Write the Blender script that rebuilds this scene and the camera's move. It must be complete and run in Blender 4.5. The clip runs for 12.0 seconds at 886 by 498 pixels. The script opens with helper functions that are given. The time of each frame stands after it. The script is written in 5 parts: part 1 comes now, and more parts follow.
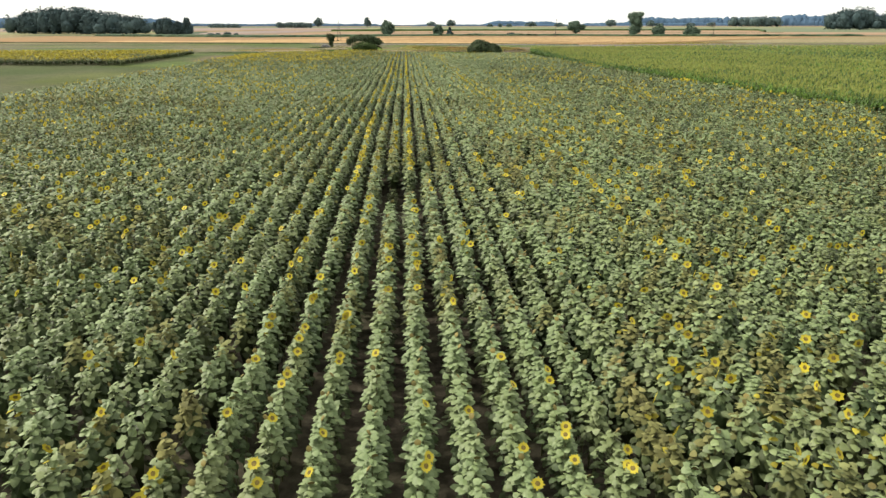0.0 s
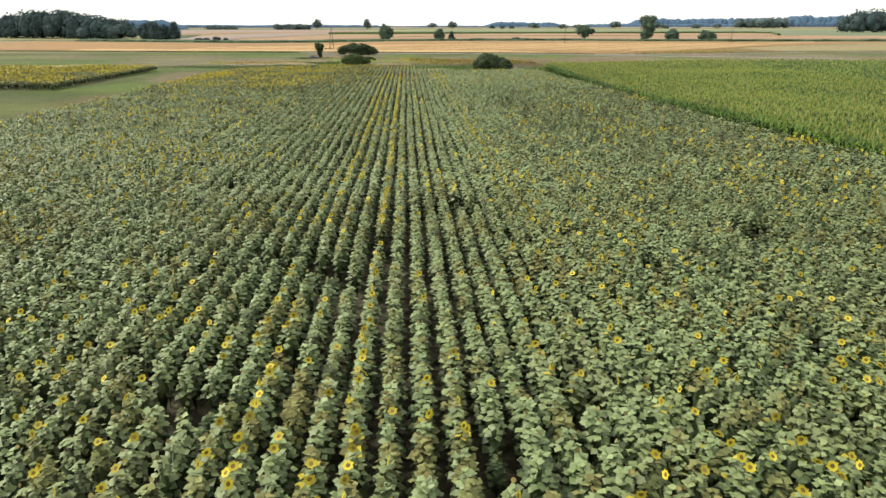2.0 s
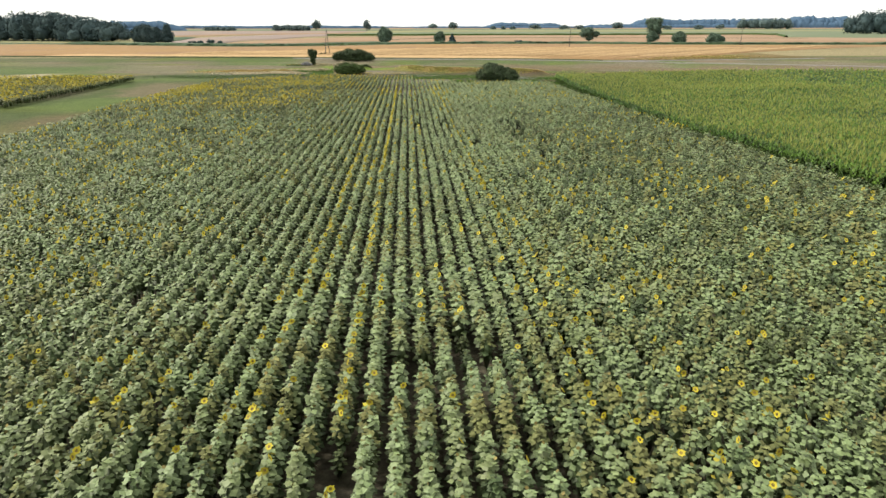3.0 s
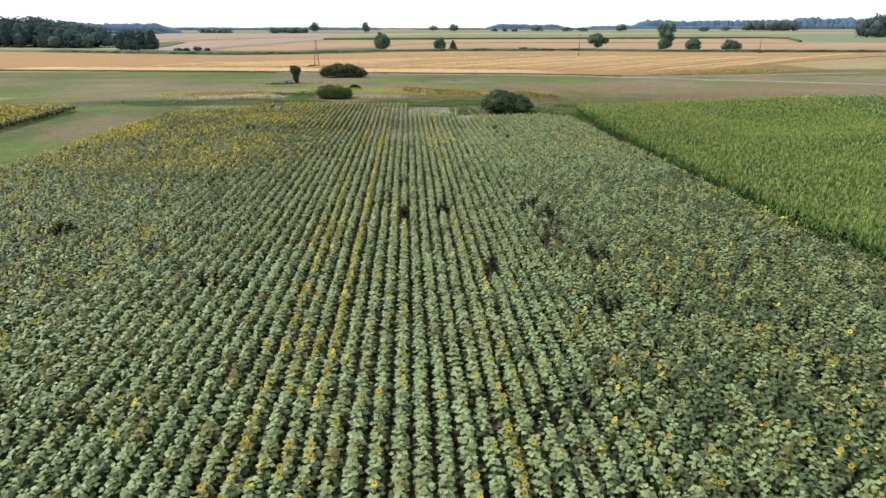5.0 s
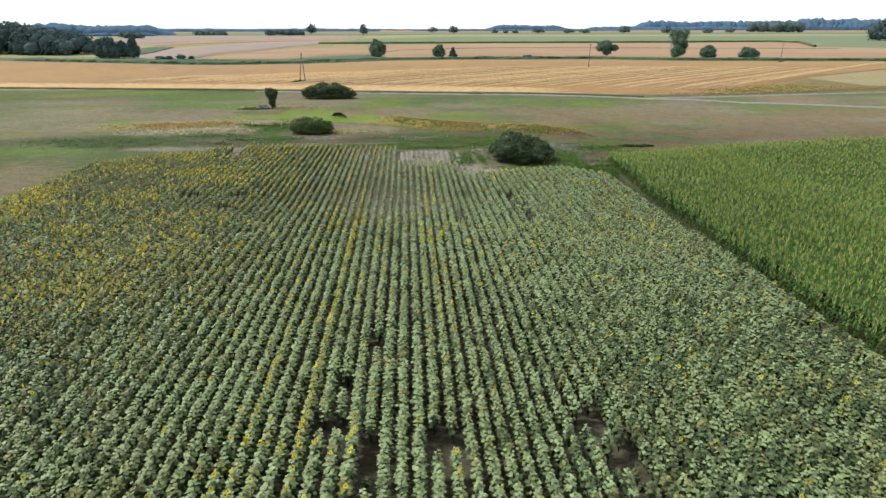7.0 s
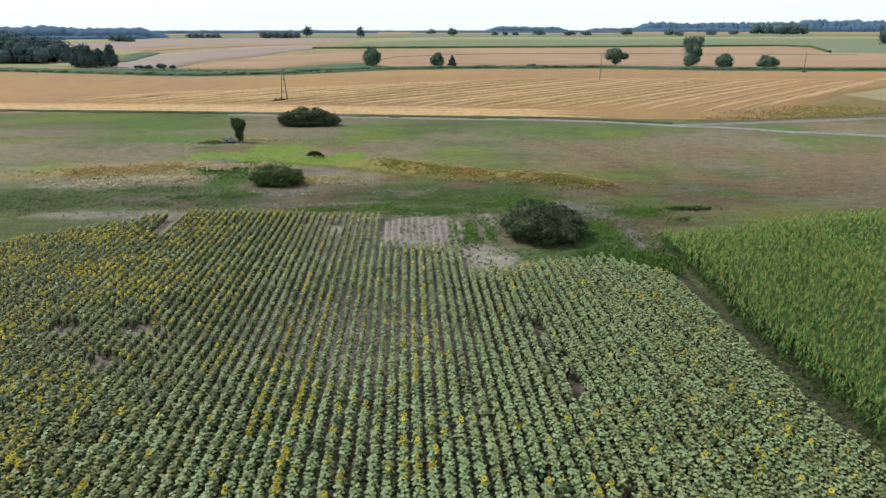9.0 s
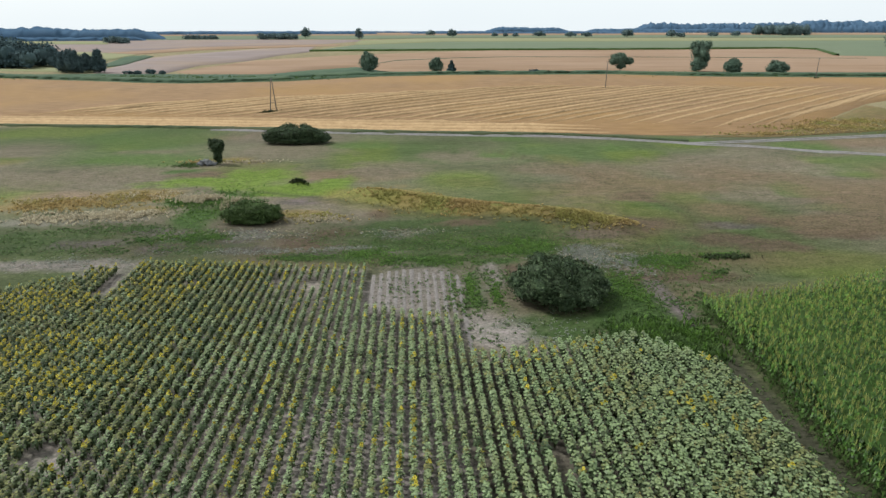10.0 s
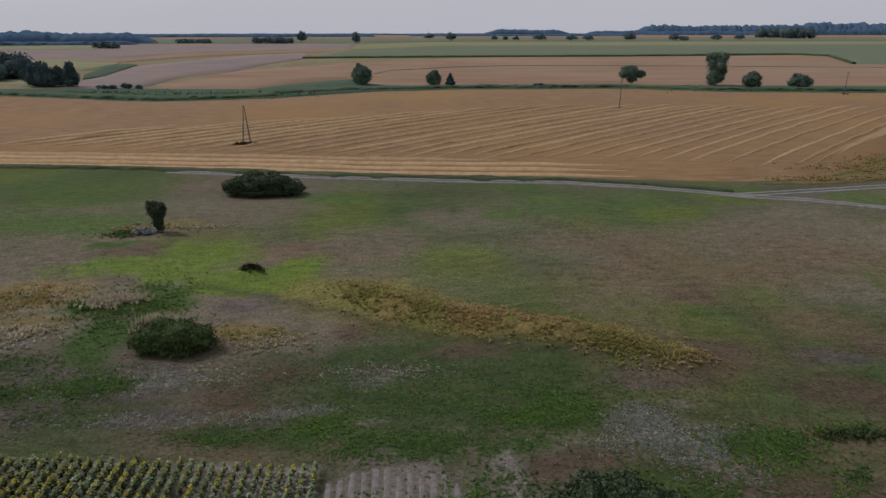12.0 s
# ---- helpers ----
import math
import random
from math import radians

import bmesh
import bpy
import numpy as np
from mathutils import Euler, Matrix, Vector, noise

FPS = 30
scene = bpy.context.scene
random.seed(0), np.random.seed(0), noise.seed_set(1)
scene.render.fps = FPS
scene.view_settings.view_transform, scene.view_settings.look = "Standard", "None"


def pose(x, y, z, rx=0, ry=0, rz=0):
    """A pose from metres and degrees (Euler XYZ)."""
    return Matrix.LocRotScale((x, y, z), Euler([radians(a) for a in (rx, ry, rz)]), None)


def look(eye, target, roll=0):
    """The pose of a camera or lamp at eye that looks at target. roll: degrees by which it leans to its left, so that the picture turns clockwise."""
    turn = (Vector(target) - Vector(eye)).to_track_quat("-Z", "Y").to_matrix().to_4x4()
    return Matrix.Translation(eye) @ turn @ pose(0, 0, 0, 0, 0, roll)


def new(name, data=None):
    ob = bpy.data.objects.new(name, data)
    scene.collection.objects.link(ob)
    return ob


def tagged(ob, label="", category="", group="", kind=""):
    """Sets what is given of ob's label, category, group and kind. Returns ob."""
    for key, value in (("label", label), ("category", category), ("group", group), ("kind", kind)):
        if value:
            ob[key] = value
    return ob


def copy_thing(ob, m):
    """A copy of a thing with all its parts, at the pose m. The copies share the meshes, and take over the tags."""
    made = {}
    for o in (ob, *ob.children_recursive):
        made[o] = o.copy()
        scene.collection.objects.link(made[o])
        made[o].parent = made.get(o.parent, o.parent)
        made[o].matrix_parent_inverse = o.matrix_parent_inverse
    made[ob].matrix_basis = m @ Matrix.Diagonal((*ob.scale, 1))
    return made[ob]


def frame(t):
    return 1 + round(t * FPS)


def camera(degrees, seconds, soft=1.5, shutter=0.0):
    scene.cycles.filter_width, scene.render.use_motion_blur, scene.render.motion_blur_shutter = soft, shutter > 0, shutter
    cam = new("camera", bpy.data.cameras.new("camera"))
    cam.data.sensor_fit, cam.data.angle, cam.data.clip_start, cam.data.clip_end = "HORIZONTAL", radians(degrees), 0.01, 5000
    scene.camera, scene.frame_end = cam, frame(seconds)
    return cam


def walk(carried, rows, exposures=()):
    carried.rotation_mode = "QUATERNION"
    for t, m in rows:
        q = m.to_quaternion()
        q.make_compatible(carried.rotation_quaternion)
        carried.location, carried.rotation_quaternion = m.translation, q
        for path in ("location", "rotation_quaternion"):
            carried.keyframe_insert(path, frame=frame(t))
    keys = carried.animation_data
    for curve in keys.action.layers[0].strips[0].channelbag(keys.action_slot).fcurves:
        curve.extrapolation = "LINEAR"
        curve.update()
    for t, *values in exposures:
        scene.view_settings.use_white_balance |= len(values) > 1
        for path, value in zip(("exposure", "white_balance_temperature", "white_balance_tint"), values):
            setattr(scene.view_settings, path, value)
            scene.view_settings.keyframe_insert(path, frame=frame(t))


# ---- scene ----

# The flight: forward and slowly climbing along the crop rows, with a fixed gimbal tilt.
cam = camera(68.0, 12.0, soft=1.5)
TILT, HEADING = 90 - 18.94, -3.07
ROWS = [
    (0.0, 0.00, 0.00, 8.11, -0.04, -0.09),
    (1.5, 1.02, 19.50, 9.78, -0.02, -0.02),
    (2.5, 1.68, 32.52, 11.08, -0.01, 0.04),
    (3.5, 2.41, 45.09, 12.56, 0.0, 0.06),
    (4.5, 3.18, 57.48, 14.17, 0.01, 0.09),
    (5.5, 3.95, 69.97, 15.88, 0.02, 0.12),
    (6.5, 4.70, 82.87, 17.66, 0.01, 0.10),
    (7.5, 5.45, 95.59, 19.35, -0.02, 0.05),
    (8.5, 6.19, 108.38, 20.96, 0.0, 0.0),
    (9.5, 7.04, 121.03, 22.69, 0.01, -0.03),
    (10.5, 8.09, 133.33, 24.76, 0.0, -0.06),
    (12.0, 9.42, 152.85, 28.14, 0.05, -0.12),
]
walk(cam, [(t, pose(x, y, z, TILT + dp, 0, HEADING + dy)) for t, x, y, z, dp, dy in ROWS],
     exposures=[(0.0, 0.26, 7050, 10), (2.5, 0.26, 7000, 10), (5.0, 0.23, 6600, 10), (7.5, 0.10, 6400, 9), (9.5, -0.12, 6200, 9), (10.5, -0.22, 6120, 9),
                (11.3, -0.24, 6060, 10), (11.5, -0.30, 6000, 11), (11.7, -0.64, 6060, 14), (12.0, -1.19, 6120, 21)])

# ---- sky and sun: bright thin overcast ----
world = bpy.data.worlds.new("overcast_sky")
scene.world = world
world.use_nodes = True
wn, wl = world.node_tree.nodes, world.node_tree.links
sky = wn.new("ShaderNodeTexSky")
sky.sky_type, sky.sun_disc = "NISHITA", False
sky.sun_elevation, sky.sun_rotation = radians(50), radians(-65)
sky.dust_density, sky.air_density = 4.0, 1.0
dim = wn.new("ShaderNodeVectorMath")
dim.operation = "SCALE"
dim.inputs["Scale"].default_value = 0.10
cloud = wn.new("ShaderNodeTexNoise")
cloud.inputs["Scale"].default_value = 2.2
cloud.inputs["Detail"].default_value = 5.0
cloud_tone = wn.new("ShaderNodeValToRGB")
cloud_tone.color_ramp.elements[0].color = (1.46, 1.54, 1.56, 1)
cloud_tone.color_ramp.elements[1].color = (1.72, 1.77, 1.70, 1)
veil = wn.new("ShaderNodeMix")
veil.data_type = "RGBA"
veil.inputs["Factor"].default_value = 0.65
back = wn["Background"]
wl.new(sky.outputs["Color"], dim.inputs[0])
wl.new(cloud.outputs["Fac"], cloud_tone.inputs["Fac"])
wl.new(dim.outputs["Vector"], veil.inputs["A"])
wl.new(cloud_tone.outputs["Color"], veil.inputs["B"])
wl.new(veil.outputs["Result"], back.inputs["Color"])
back.inputs["Strength"].default_value = 0.96

sun = new("sun", bpy.data.lights.new("sun", "SUN"))
sun.data.energy, sun.data.angle, sun.data.color = 5.0, radians(11), (1.0, 0.98, 0.93)
sun.matrix_world = look((-75, 35, 98), (0, 0, 0))


# ---- materials ----
DEPTH = 0.58  # one common depth for all paints


def surface(name, low, high, scale=1.0, rough=0.8, bump=0.3, island=0.25, through_light=0.0, patch=None, patch_scale=0.05,
            patch_amount=0.5, stretch=(1, 1, 1), attribute="", gloss=0.3, bump_scale=4.0):
    """Two noises at two scales between two colours, a patch colour at field scale, a small change from piece to piece."""
    m = bpy.data.materials.new(name)
    m.use_nodes = True
    low, high = [c * DEPTH for c in low], [c * DEPTH for c in high]
    patch = [c * DEPTH for c in patch] if patch else None
    n, k = m.node_tree.nodes, m.node_tree.links
    bsdf = n["Principled BSDF"]
    place = n.new("ShaderNodeNewGeometry")
    turn = n.new("ShaderNodeMapping")
    turn.inputs["Scale"].default_value = stretch
    k.new(place.outputs["Position"], turn.inputs["Vector"])
    fine = n.new("ShaderNodeTexNoise")
    fine.inputs["Scale"].default_value, fine.inputs["Detail"].default_value = scale, 6.0
    fine.inputs["Roughness"].default_value = 0.65
    k.new(turn.outputs["Vector"], fine.inputs["Vector"])
    ramp = n.new("ShaderNodeMapRange")
    ramp.inputs["From Min"].default_value, ramp.inputs["From Max"].default_value = 0.3, 0.7
    k.new(fine.outputs["Fac"], ramp.inputs["Value"])
    blend = n.new("ShaderNodeMix")
    blend.data_type = "RGBA"
    blend.inputs["A"].default_value, blend.inputs["B"].default_value = (*low, 1), (*high, 1)
    k.new(ramp.outputs["Result"], blend.inputs["Factor"])
    tone = blend.outputs["Result"]
    if attribute:
        cover = n.new("ShaderNodeAttribute")
        cover.attribute_name = attribute
        over = n.new("ShaderNodeMix")
        over.data_type, over.blend_type = "RGBA", "MULTIPLY"
        over.inputs["Factor"].default_value = 1.0
        k.new(cover.outputs["Color"], over.inputs["A"])
        k.new(tone, over.inputs["B"])
        tone = over.outputs["Result"]
        grit = n.new("ShaderNodeTexNoise")
        grit.inputs["Scale"].default_value, grit.inputs["Detail"].default_value = 3.2, 8.0
        grit.inputs["Roughness"].default_value = 0.72
        k.new(place.outputs["Position"], grit.inputs["Vector"])
        clod = n.new("ShaderNodeMapRange")
        clod.inputs["From Min"].default_value, clod.inputs["From Max"].default_value = 0.32, 0.68
        clod.inputs["To Min"].default_value, clod.inputs["To Max"].default_value = 0.48, 1.48
        k.new(grit.outputs["Fac"], clod.inputs["Value"])
        rub = n.new("ShaderNodeVectorMath")
        rub.operation = "SCALE"
        k.new(tone, rub.inputs[0])
        k.new(clod.outputs["Result"], rub.inputs["Scale"])
        tone = rub.outputs["Vector"]
    if patch:
        wide = n.new("ShaderNodeTexNoise")
        wide.inputs["Scale"].default_value, wide.inputs["Detail"].default_value = patch_scale, 4.0
        k.new(place.outputs["Position"], wide.inputs["Vector"])
        edge = n.new("ShaderNodeMapRange")
        edge.inputs["From Min"].default_value, edge.inputs["From Max"].default_value = 0.45, 0.65
        edge.inputs["To Max"].default_value = patch_amount
        k.new(wide.outputs["Fac"], edge.inputs["Value"])
        lay = n.new("ShaderNodeMix")
        lay.data_type = "RGBA"
        lay.inputs["B"].default_value = (*patch, 1)
        k.new(edge.outputs["Result"], lay.inputs["Factor"])
        k.new(tone, lay.inputs["A"])
        tone = lay.outputs["Result"]
    if island:
        span = n.new("ShaderNodeMapRange")
        span.inputs["To Min"].default_value, span.inputs["To Max"].default_value = 1 - island, 1 + island
        k.new(place.outputs["Random Per Island"], span.inputs["Value"])
        vary = n.new("ShaderNodeVectorMath")
        vary.operation = "SCALE"
        k.new(tone, vary.inputs[0])
        k.new(span.outputs["Result"], vary.inputs["Scale"])
        tone = vary.outputs["Vector"]
    k.new(tone, bsdf.inputs["Base Color"])
    bsdf.inputs["Roughness"].default_value = rough
    bsdf.inputs["Specular IOR Level"].default_value = gloss
    if bump:
        relief = n.new("ShaderNodeBump")
        relief.inputs["Strength"].default_value, relief.inputs["Distance"].default_value = bump, 0.08
        grain = n.new("ShaderNodeTexNoise")
        grain.inputs["Scale"].default_value, grain.inputs["Detail"].default_value = bump_scale, 5.0
        k.new(turn.outputs["Vector"], grain.inputs["Vector"])
        k.new(grain.outputs["Fac"], relief.inputs["Height"])
        k.new(relief.outputs["Normal"], bsdf.inputs["Normal"])
    if through_light:
        glow = n.new("ShaderNodeBsdfTranslucent")
        k.new(tone, glow.inputs["Color"])
        both = n.new("ShaderNodeMixShader")
        both.inputs["Fac"].default_value = through_light
        k.new(bsdf.outputs["BSDF"], both.inputs[1])
        k.new(glow.outputs["BSDF"], both.inputs[2])
        k.new(both.outputs["Shader"], n["Material Output"].inputs["Surface"])
    return m


# two leaf tones with light painted in: dark for shaded lower leaves, pale for lit tops
M_LEAF = surface("dark_sunflower_leaf", (0.054, 0.088, 0.034), (0.120, 0.168, 0.070), 9.0, 0.6, 0.0, 0.45, 0.12,
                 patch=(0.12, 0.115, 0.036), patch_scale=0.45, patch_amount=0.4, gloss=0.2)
M_TOP = surface("lit_sunflower_leaf", (0.170, 0.246, 0.094), (0.280, 0.368, 0.158), 11.0, 0.58, 0.18, 0.30, 0.15,
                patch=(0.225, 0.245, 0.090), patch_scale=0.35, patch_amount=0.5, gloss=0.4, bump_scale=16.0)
M_RIPE = surface("ripening_sunflower_leaf", (0.140, 0.165, 0.058), (0.260, 0.275, 0.110), 2.0, 0.75, 0.0, 0.45, 0.12,
                 patch=(0.235, 0.205, 0.070), patch_scale=0.3, patch_amount=0.5, gloss=0.15)
M_MUSTARD = surface("yellowing_sunflower_leaf", (0.30, 0.275, 0.040), (0.50, 0.435, 0.060), 3.0, 0.75, 0.0, 0.4, 0.15, gloss=0.1)
M_HEAD = surface("sunflower_head_back", (0.13, 0.12, 0.04), (0.27, 0.21, 0.06), 6.0, 0.8, 0.0, 0.4, 0.0)
M_PETAL = surface("sunflower_petal", (0.52, 0.43, 0.028), (0.74, 0.63, 0.06), 4.0, 0.7, 0.0, 0.35, 0.25)
M_DISC = surface("sunflower_seed_disc", (0.13, 0.095, 0.02), (0.30, 0.21, 0.04), 20.0, 0.8, 0.0, 0.3)
M_STEM = surface("sunflower_stem", (0.10, 0.12, 0.04), (0.18, 0.18, 0.08), 5.0, 0.7, 0.0, 0.2)
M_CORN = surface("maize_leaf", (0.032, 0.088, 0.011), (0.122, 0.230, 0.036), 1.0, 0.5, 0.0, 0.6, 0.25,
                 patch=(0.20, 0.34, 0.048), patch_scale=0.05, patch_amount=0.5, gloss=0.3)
# darker maize green: shade inside and low in the crop, put into the colour
M_CORN_LOW = surface("dark_maize_leaf", (0.030, 0.062, 0.014), (0.070, 0.120, 0.026), 1.0, 0.8, 0.0, 0.35, 0.15, gloss=0.1)
M_TASSEL = surface("maize_tassel", (0.39, 0.43, 0.11), (0.55, 0.57, 0.19), 0.3, 0.9, 0.0, 0.3, 0.4, gloss=0.1)
M_GROUND = surface("ground_cover", (0.78, 0.86, 0.72), (1.45, 1.38, 1.42), 0.9, 0.95, 0.5, 0.0, attribute="cover",
                   stretch=(0.5, 1.0, 1), gloss=0.05)
M_STUBBLE = surface("stubble", (0.205, 0.124, 0.060), (0.415, 0.262, 0.135), 0.55, 0.9, 0.6, 0.0,
                    patch=(0.37, 0.222, 0.080), patch_scale=0.018, patch_amount=0.6, stretch=(0.25, 1.2, 1), gloss=0.1)
M_STRAW = surface("straw_windrow", (0.43, 0.288, 0.148), (0.62, 0.43, 0.232), 0.7, 0.9, 0.6, 0.1, gloss=0.1)
M_TRACK = surface("dirt_track", (0.22, 0.205, 0.20), (0.37, 0.35, 0.34), 0.8, 0.95, 0.4, 0.0, gloss=0.05)
M_VERGE = surface("verge_grass", (0.034, 0.056, 0.024), (0.085, 0.108, 0.046), 0.6, 0.9, 0.7, 0.0,
                  patch=(0.17, 0.15, 0.08), patch_scale=0.08, gloss=0.1)
M_DITCH = surface("ditch_grass", (0.046, 0.086, 0.050), (0.092, 0.142, 0.082), 0.25, 0.9, 0.6, 0.0,
                  patch=(0.11, 0.15, 0.075), patch_scale=0.04, gloss=0.1)
M_FAR_TAN = surface("far_stubble", (0.27, 0.175, 0.11), (0.42, 0.29, 0.19), 0.10, 0.95, 0.0, 0.0,
                    patch=(0.42, 0.30, 0.21), patch_scale=0.008, stretch=(0.15, 1, 1), gloss=0.05)
M_FAR_MAUVE = surface("far_ploughed", (0.24, 0.195, 0.18), (0.37, 0.30, 0.27), 0.12, 0.95, 0.0, 0.0,
                      patch=(0.40, 0.29, 0.19), patch_scale=0.01, stretch=(0.15, 1, 1), gloss=0.05)
M_FAR_GREEN = surface("far_crop", (0.155, 0.195, 0.125), (0.21, 0.245, 0.155), 0.08, 0.9, 0.0, 0.0,
                      patch=(0.17, 0.20, 0.12), patch_scale=0.008, stretch=(0.15, 1, 1), gloss=0.05)
M_FAR_PALE = surface("far_pasture", (0.24, 0.25, 0.13), (0.33, 0.33, 0.18), 0.08, 0.9, 0.0, 0.0, stretch=(0.15, 1, 1), gloss=0.05)
M_FALLOW = surface("fallow_grass", (0.13, 0.10, 0.045), (0.27, 0.195, 0.095), 0.5, 0.95, 0.5, 0.0,
                   patch=(0.15, 0.16, 0.06), patch_scale=0.06, gloss=0.05)
M_BUSH = surface("bush_leaf", (0.022, 0.048, 0.019), (0.122, 0.168, 0.080), 1.2, 0.7, 0.0, 0.55, 0.15, gloss=0.15)
M_REED = surface("reed_blade", (0.055, 0.10, 0.026), (0.12, 0.18, 0.055), 1.5, 0.7, 0.0, 0.4, 0.15, gloss=0.15)
# distance haze is mixed into these leaf colours: paler and bluer farther off
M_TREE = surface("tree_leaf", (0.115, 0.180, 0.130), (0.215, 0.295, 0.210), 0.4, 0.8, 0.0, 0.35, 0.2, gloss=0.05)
M_WOOD = surface("hazed_woodland_leaf", (0.066, 0.108, 0.116), (0.130, 0.186, 0.184), 0.1, 0.9, 0.0, 0.3, 0.15, gloss=0.03)
M_HAZED_WOOD = surface("distant_woodland", (0.070, 0.130, 0.205), (0.110, 0.178, 0.260), 0.05, 0.95, 0.0, 0.0, 0.0, gloss=0.0)
M_HAZED_TREE = surface("hazed_tree_leaf", (0.120, 0.180, 0.185), (0.215, 0.285, 0.270), 0.2, 0.9, 0.0, 0.25, 0.2, gloss=0.03)
M_BARK = surface("bark", (0.07, 0.055, 0.04), (0.16, 0.13, 0.10), 4.0, 0.9, 0.5, 0.1)
M_POLE = surface("weathered_concrete", (0.10, 0.09, 0.08), (0.18, 0.165, 0.15), 3.0, 0.9, 0.4, 0.1)
M_STONE = surface("rubble", (0.10, 0.10, 0.11), (0.26, 0.26, 0.26), 2.5, 0.9, 0.6, 0.3)
M_DRY = surface("dry_grass", (0.40, 0.29, 0.11), (0.66, 0.50, 0.23), 0.5, 0.9, 0.0, 0.35, 0.45,
                patch=(0.40, 0.39, 0.12), patch_scale=0.10, patch_amount=0.9, gloss=0.05)
M_PLUME = surface("pale_grass", (0.54, 0.46, 0.30), (0.80, 0.72, 0.52), 0.8, 0.9, 0.0, 0.3, 0.45, gloss=0.05)
M_WEED = surface("weed_leaf", (0.065, 0.125, 0.036), (0.140, 0.215, 0.066), 0.5, 0.8, 0.0, 0.45, 0.3, gloss=0.1)
M_LUSH = surface("lush_weed", (0.085, 0.180, 0.030), (0.165, 0.280, 0.058), 0.8, 0.8, 0.0, 0.4, 0.3, gloss=0.1)
M_GREYWEED = surface("grey_weed", (0.20, 0.215, 0.175), (0.36, 0.37, 0.315), 0.8, 0.9, 0.0, 0.4, 0.3, gloss=0.05)
M_GRASS = surface("meadow_grass", (0.105, 0.135, 0.050), (0.215, 0.215, 0.105), 0.4, 0.9, 0.0, 0.45, 0.3,
                  patch=(0.19, 0.14, 0.095), patch_scale=0.25, patch_amount=0.8, gloss=0.05)


# ---- mesh helpers ----
def mesh_of(name, verts, tris, mats, slots=None):
    """A triangle mesh from arrays, several materials by slot number."""
    verts, tris = np.asarray(verts, np.float32), np.asarray(tris, np.int32)
    me = bpy.data.meshes.new(name)
    me.vertices.add(len(verts))
    me.vertices.foreach_set("co", verts.ravel())
    me.loops.add(len(tris) * 3)
    me.loops.foreach_set("vertex_index", tris.ravel())
    me.polygons.add(len(tris))
    me.polygons.foreach_set("loop_start", np.arange(0, len(tris) * 3, 3, dtype=np.int32))
    for m in mats:
        me.materials.append(m)
    if slots is not None:
        me.polygons.foreach_set("material_index", np.asarray(slots, np.int32))
    me.update(calc_edges=True)
    return me


def smooth(me):
    me.polygons.foreach_set("use_smooth", np.ones(len(me.polygons), dtype=bool))
    return me


class Soup:
    """Triangles gathered from many small pieces."""

    def __init__(self):
        self.v, self.t, self.s, self.n = [], [], [], 0

    def add(self, v, t, slot=0):
        v, t = np.asarray(v, float).reshape(-1, 3), np.asarray(t, int).reshape(-1, 3)
        self.v.append(v)
        self.t.append(t + self.n)
        self.s.append(np.full(len(t), slot) if np.isscalar(slot) else np.asarray(slot))
        self.n += len(v)

    def arrays(self):
        return np.concatenate(self.v), np.concatenate(self.t), np.concatenate(self.s)

    def mesh(self, name, mats):
        v, t, s = self.arrays()
        return mesh_of(name, v, t, mats, s)


def scatter(soup, piece, x, y, z, turn, size, height, slim=1.0):
    """Copies of one piece (verts, tris, slots) at many places at once, into a soup."""
    pv, pt, ps = piece
    c, s = np.cos(turn)[:, None], np.sin(turn)[:, None]
    out = np.empty((len(x), len(pv), 3))
    out[:, :, 0] = x[:, None] + (size * slim)[:, None] * (c * pv[:, 0] - s * pv[:, 1])
    out[:, :, 1] = y[:, None] + size[:, None] * (s * pv[:, 0] + c * pv[:, 1])
    out[:, :, 2] = z[:, None] + height[:, None] * pv[:, 2]
    tri = pt[None] + (np.arange(len(x)) * len(pv))[:, None, None]
    soup.add(out.reshape(-1, 3), tri.reshape(-1, 3), np.tile(ps, len(x)))


def lattice_noise(x, y, cell, seed):
    """Smooth value noise from 0 to 1 over the plan."""
    table = np.random.RandomState(seed).rand(257, 257)
    u, v = np.asarray(x) / cell + 1000.0, np.asarray(y) / cell + 1000.0
    i, j = np.floor(u).astype(int), np.floor(v).astype(int)
    a, b = u - i, v - j
    a, b = a * a * (3 - 2 * a), b * b * (3 - 2 * b)
    i, j = i % 256, j % 256
    return ((table[i, j] * (1 - a) + table[i + 1, j] * a) * (1 - b)
            + (table[i, j + 1] * (1 - a) + table[i + 1, j + 1] * a) * b)


def part(name, me, parent, label="", m=None):
    ob = new(name, me)
    ob.parent = parent
    if m is not None:
        ob.matrix_basis = m
    return tagged(ob, label=label) if label else ob


def tube(points, radii, sides=7):
    """A tapered tube along points."""
    v, t = [], []
    for i, (p, r) in enumerate(zip(points, radii)):
        d = Vector(points[min(i + 1, len(points) - 1)]) - Vector(points[max(i - 1, 0)])
        q = d.to_track_quat("Z", "Y")
        for k in range(sides):
            a = 2 * math.pi * k / sides
            v.append(Vector(p) + q @ Vector((r * math.cos(a), r * math.sin(a), 0)))
    for i in range(len(points) - 1):
        for k in range(sides):
            a, b = i * sides + k, i * sides + (k + 1) % sides
            t += [(a, b, b + sides), (a, b + sides, a + sides)]
    top = (len(points) - 1) * sides
    t += [(top, top + k, top + k + 1) for k in range(1, sides - 1)]
    return np.array([tuple(p) for p in v]), np.array(t)


# ---- the ground: one sheet to the horizon ----
FIELD_W, FIELD_E, CORN_W = -38.0, 30.5, 31.3


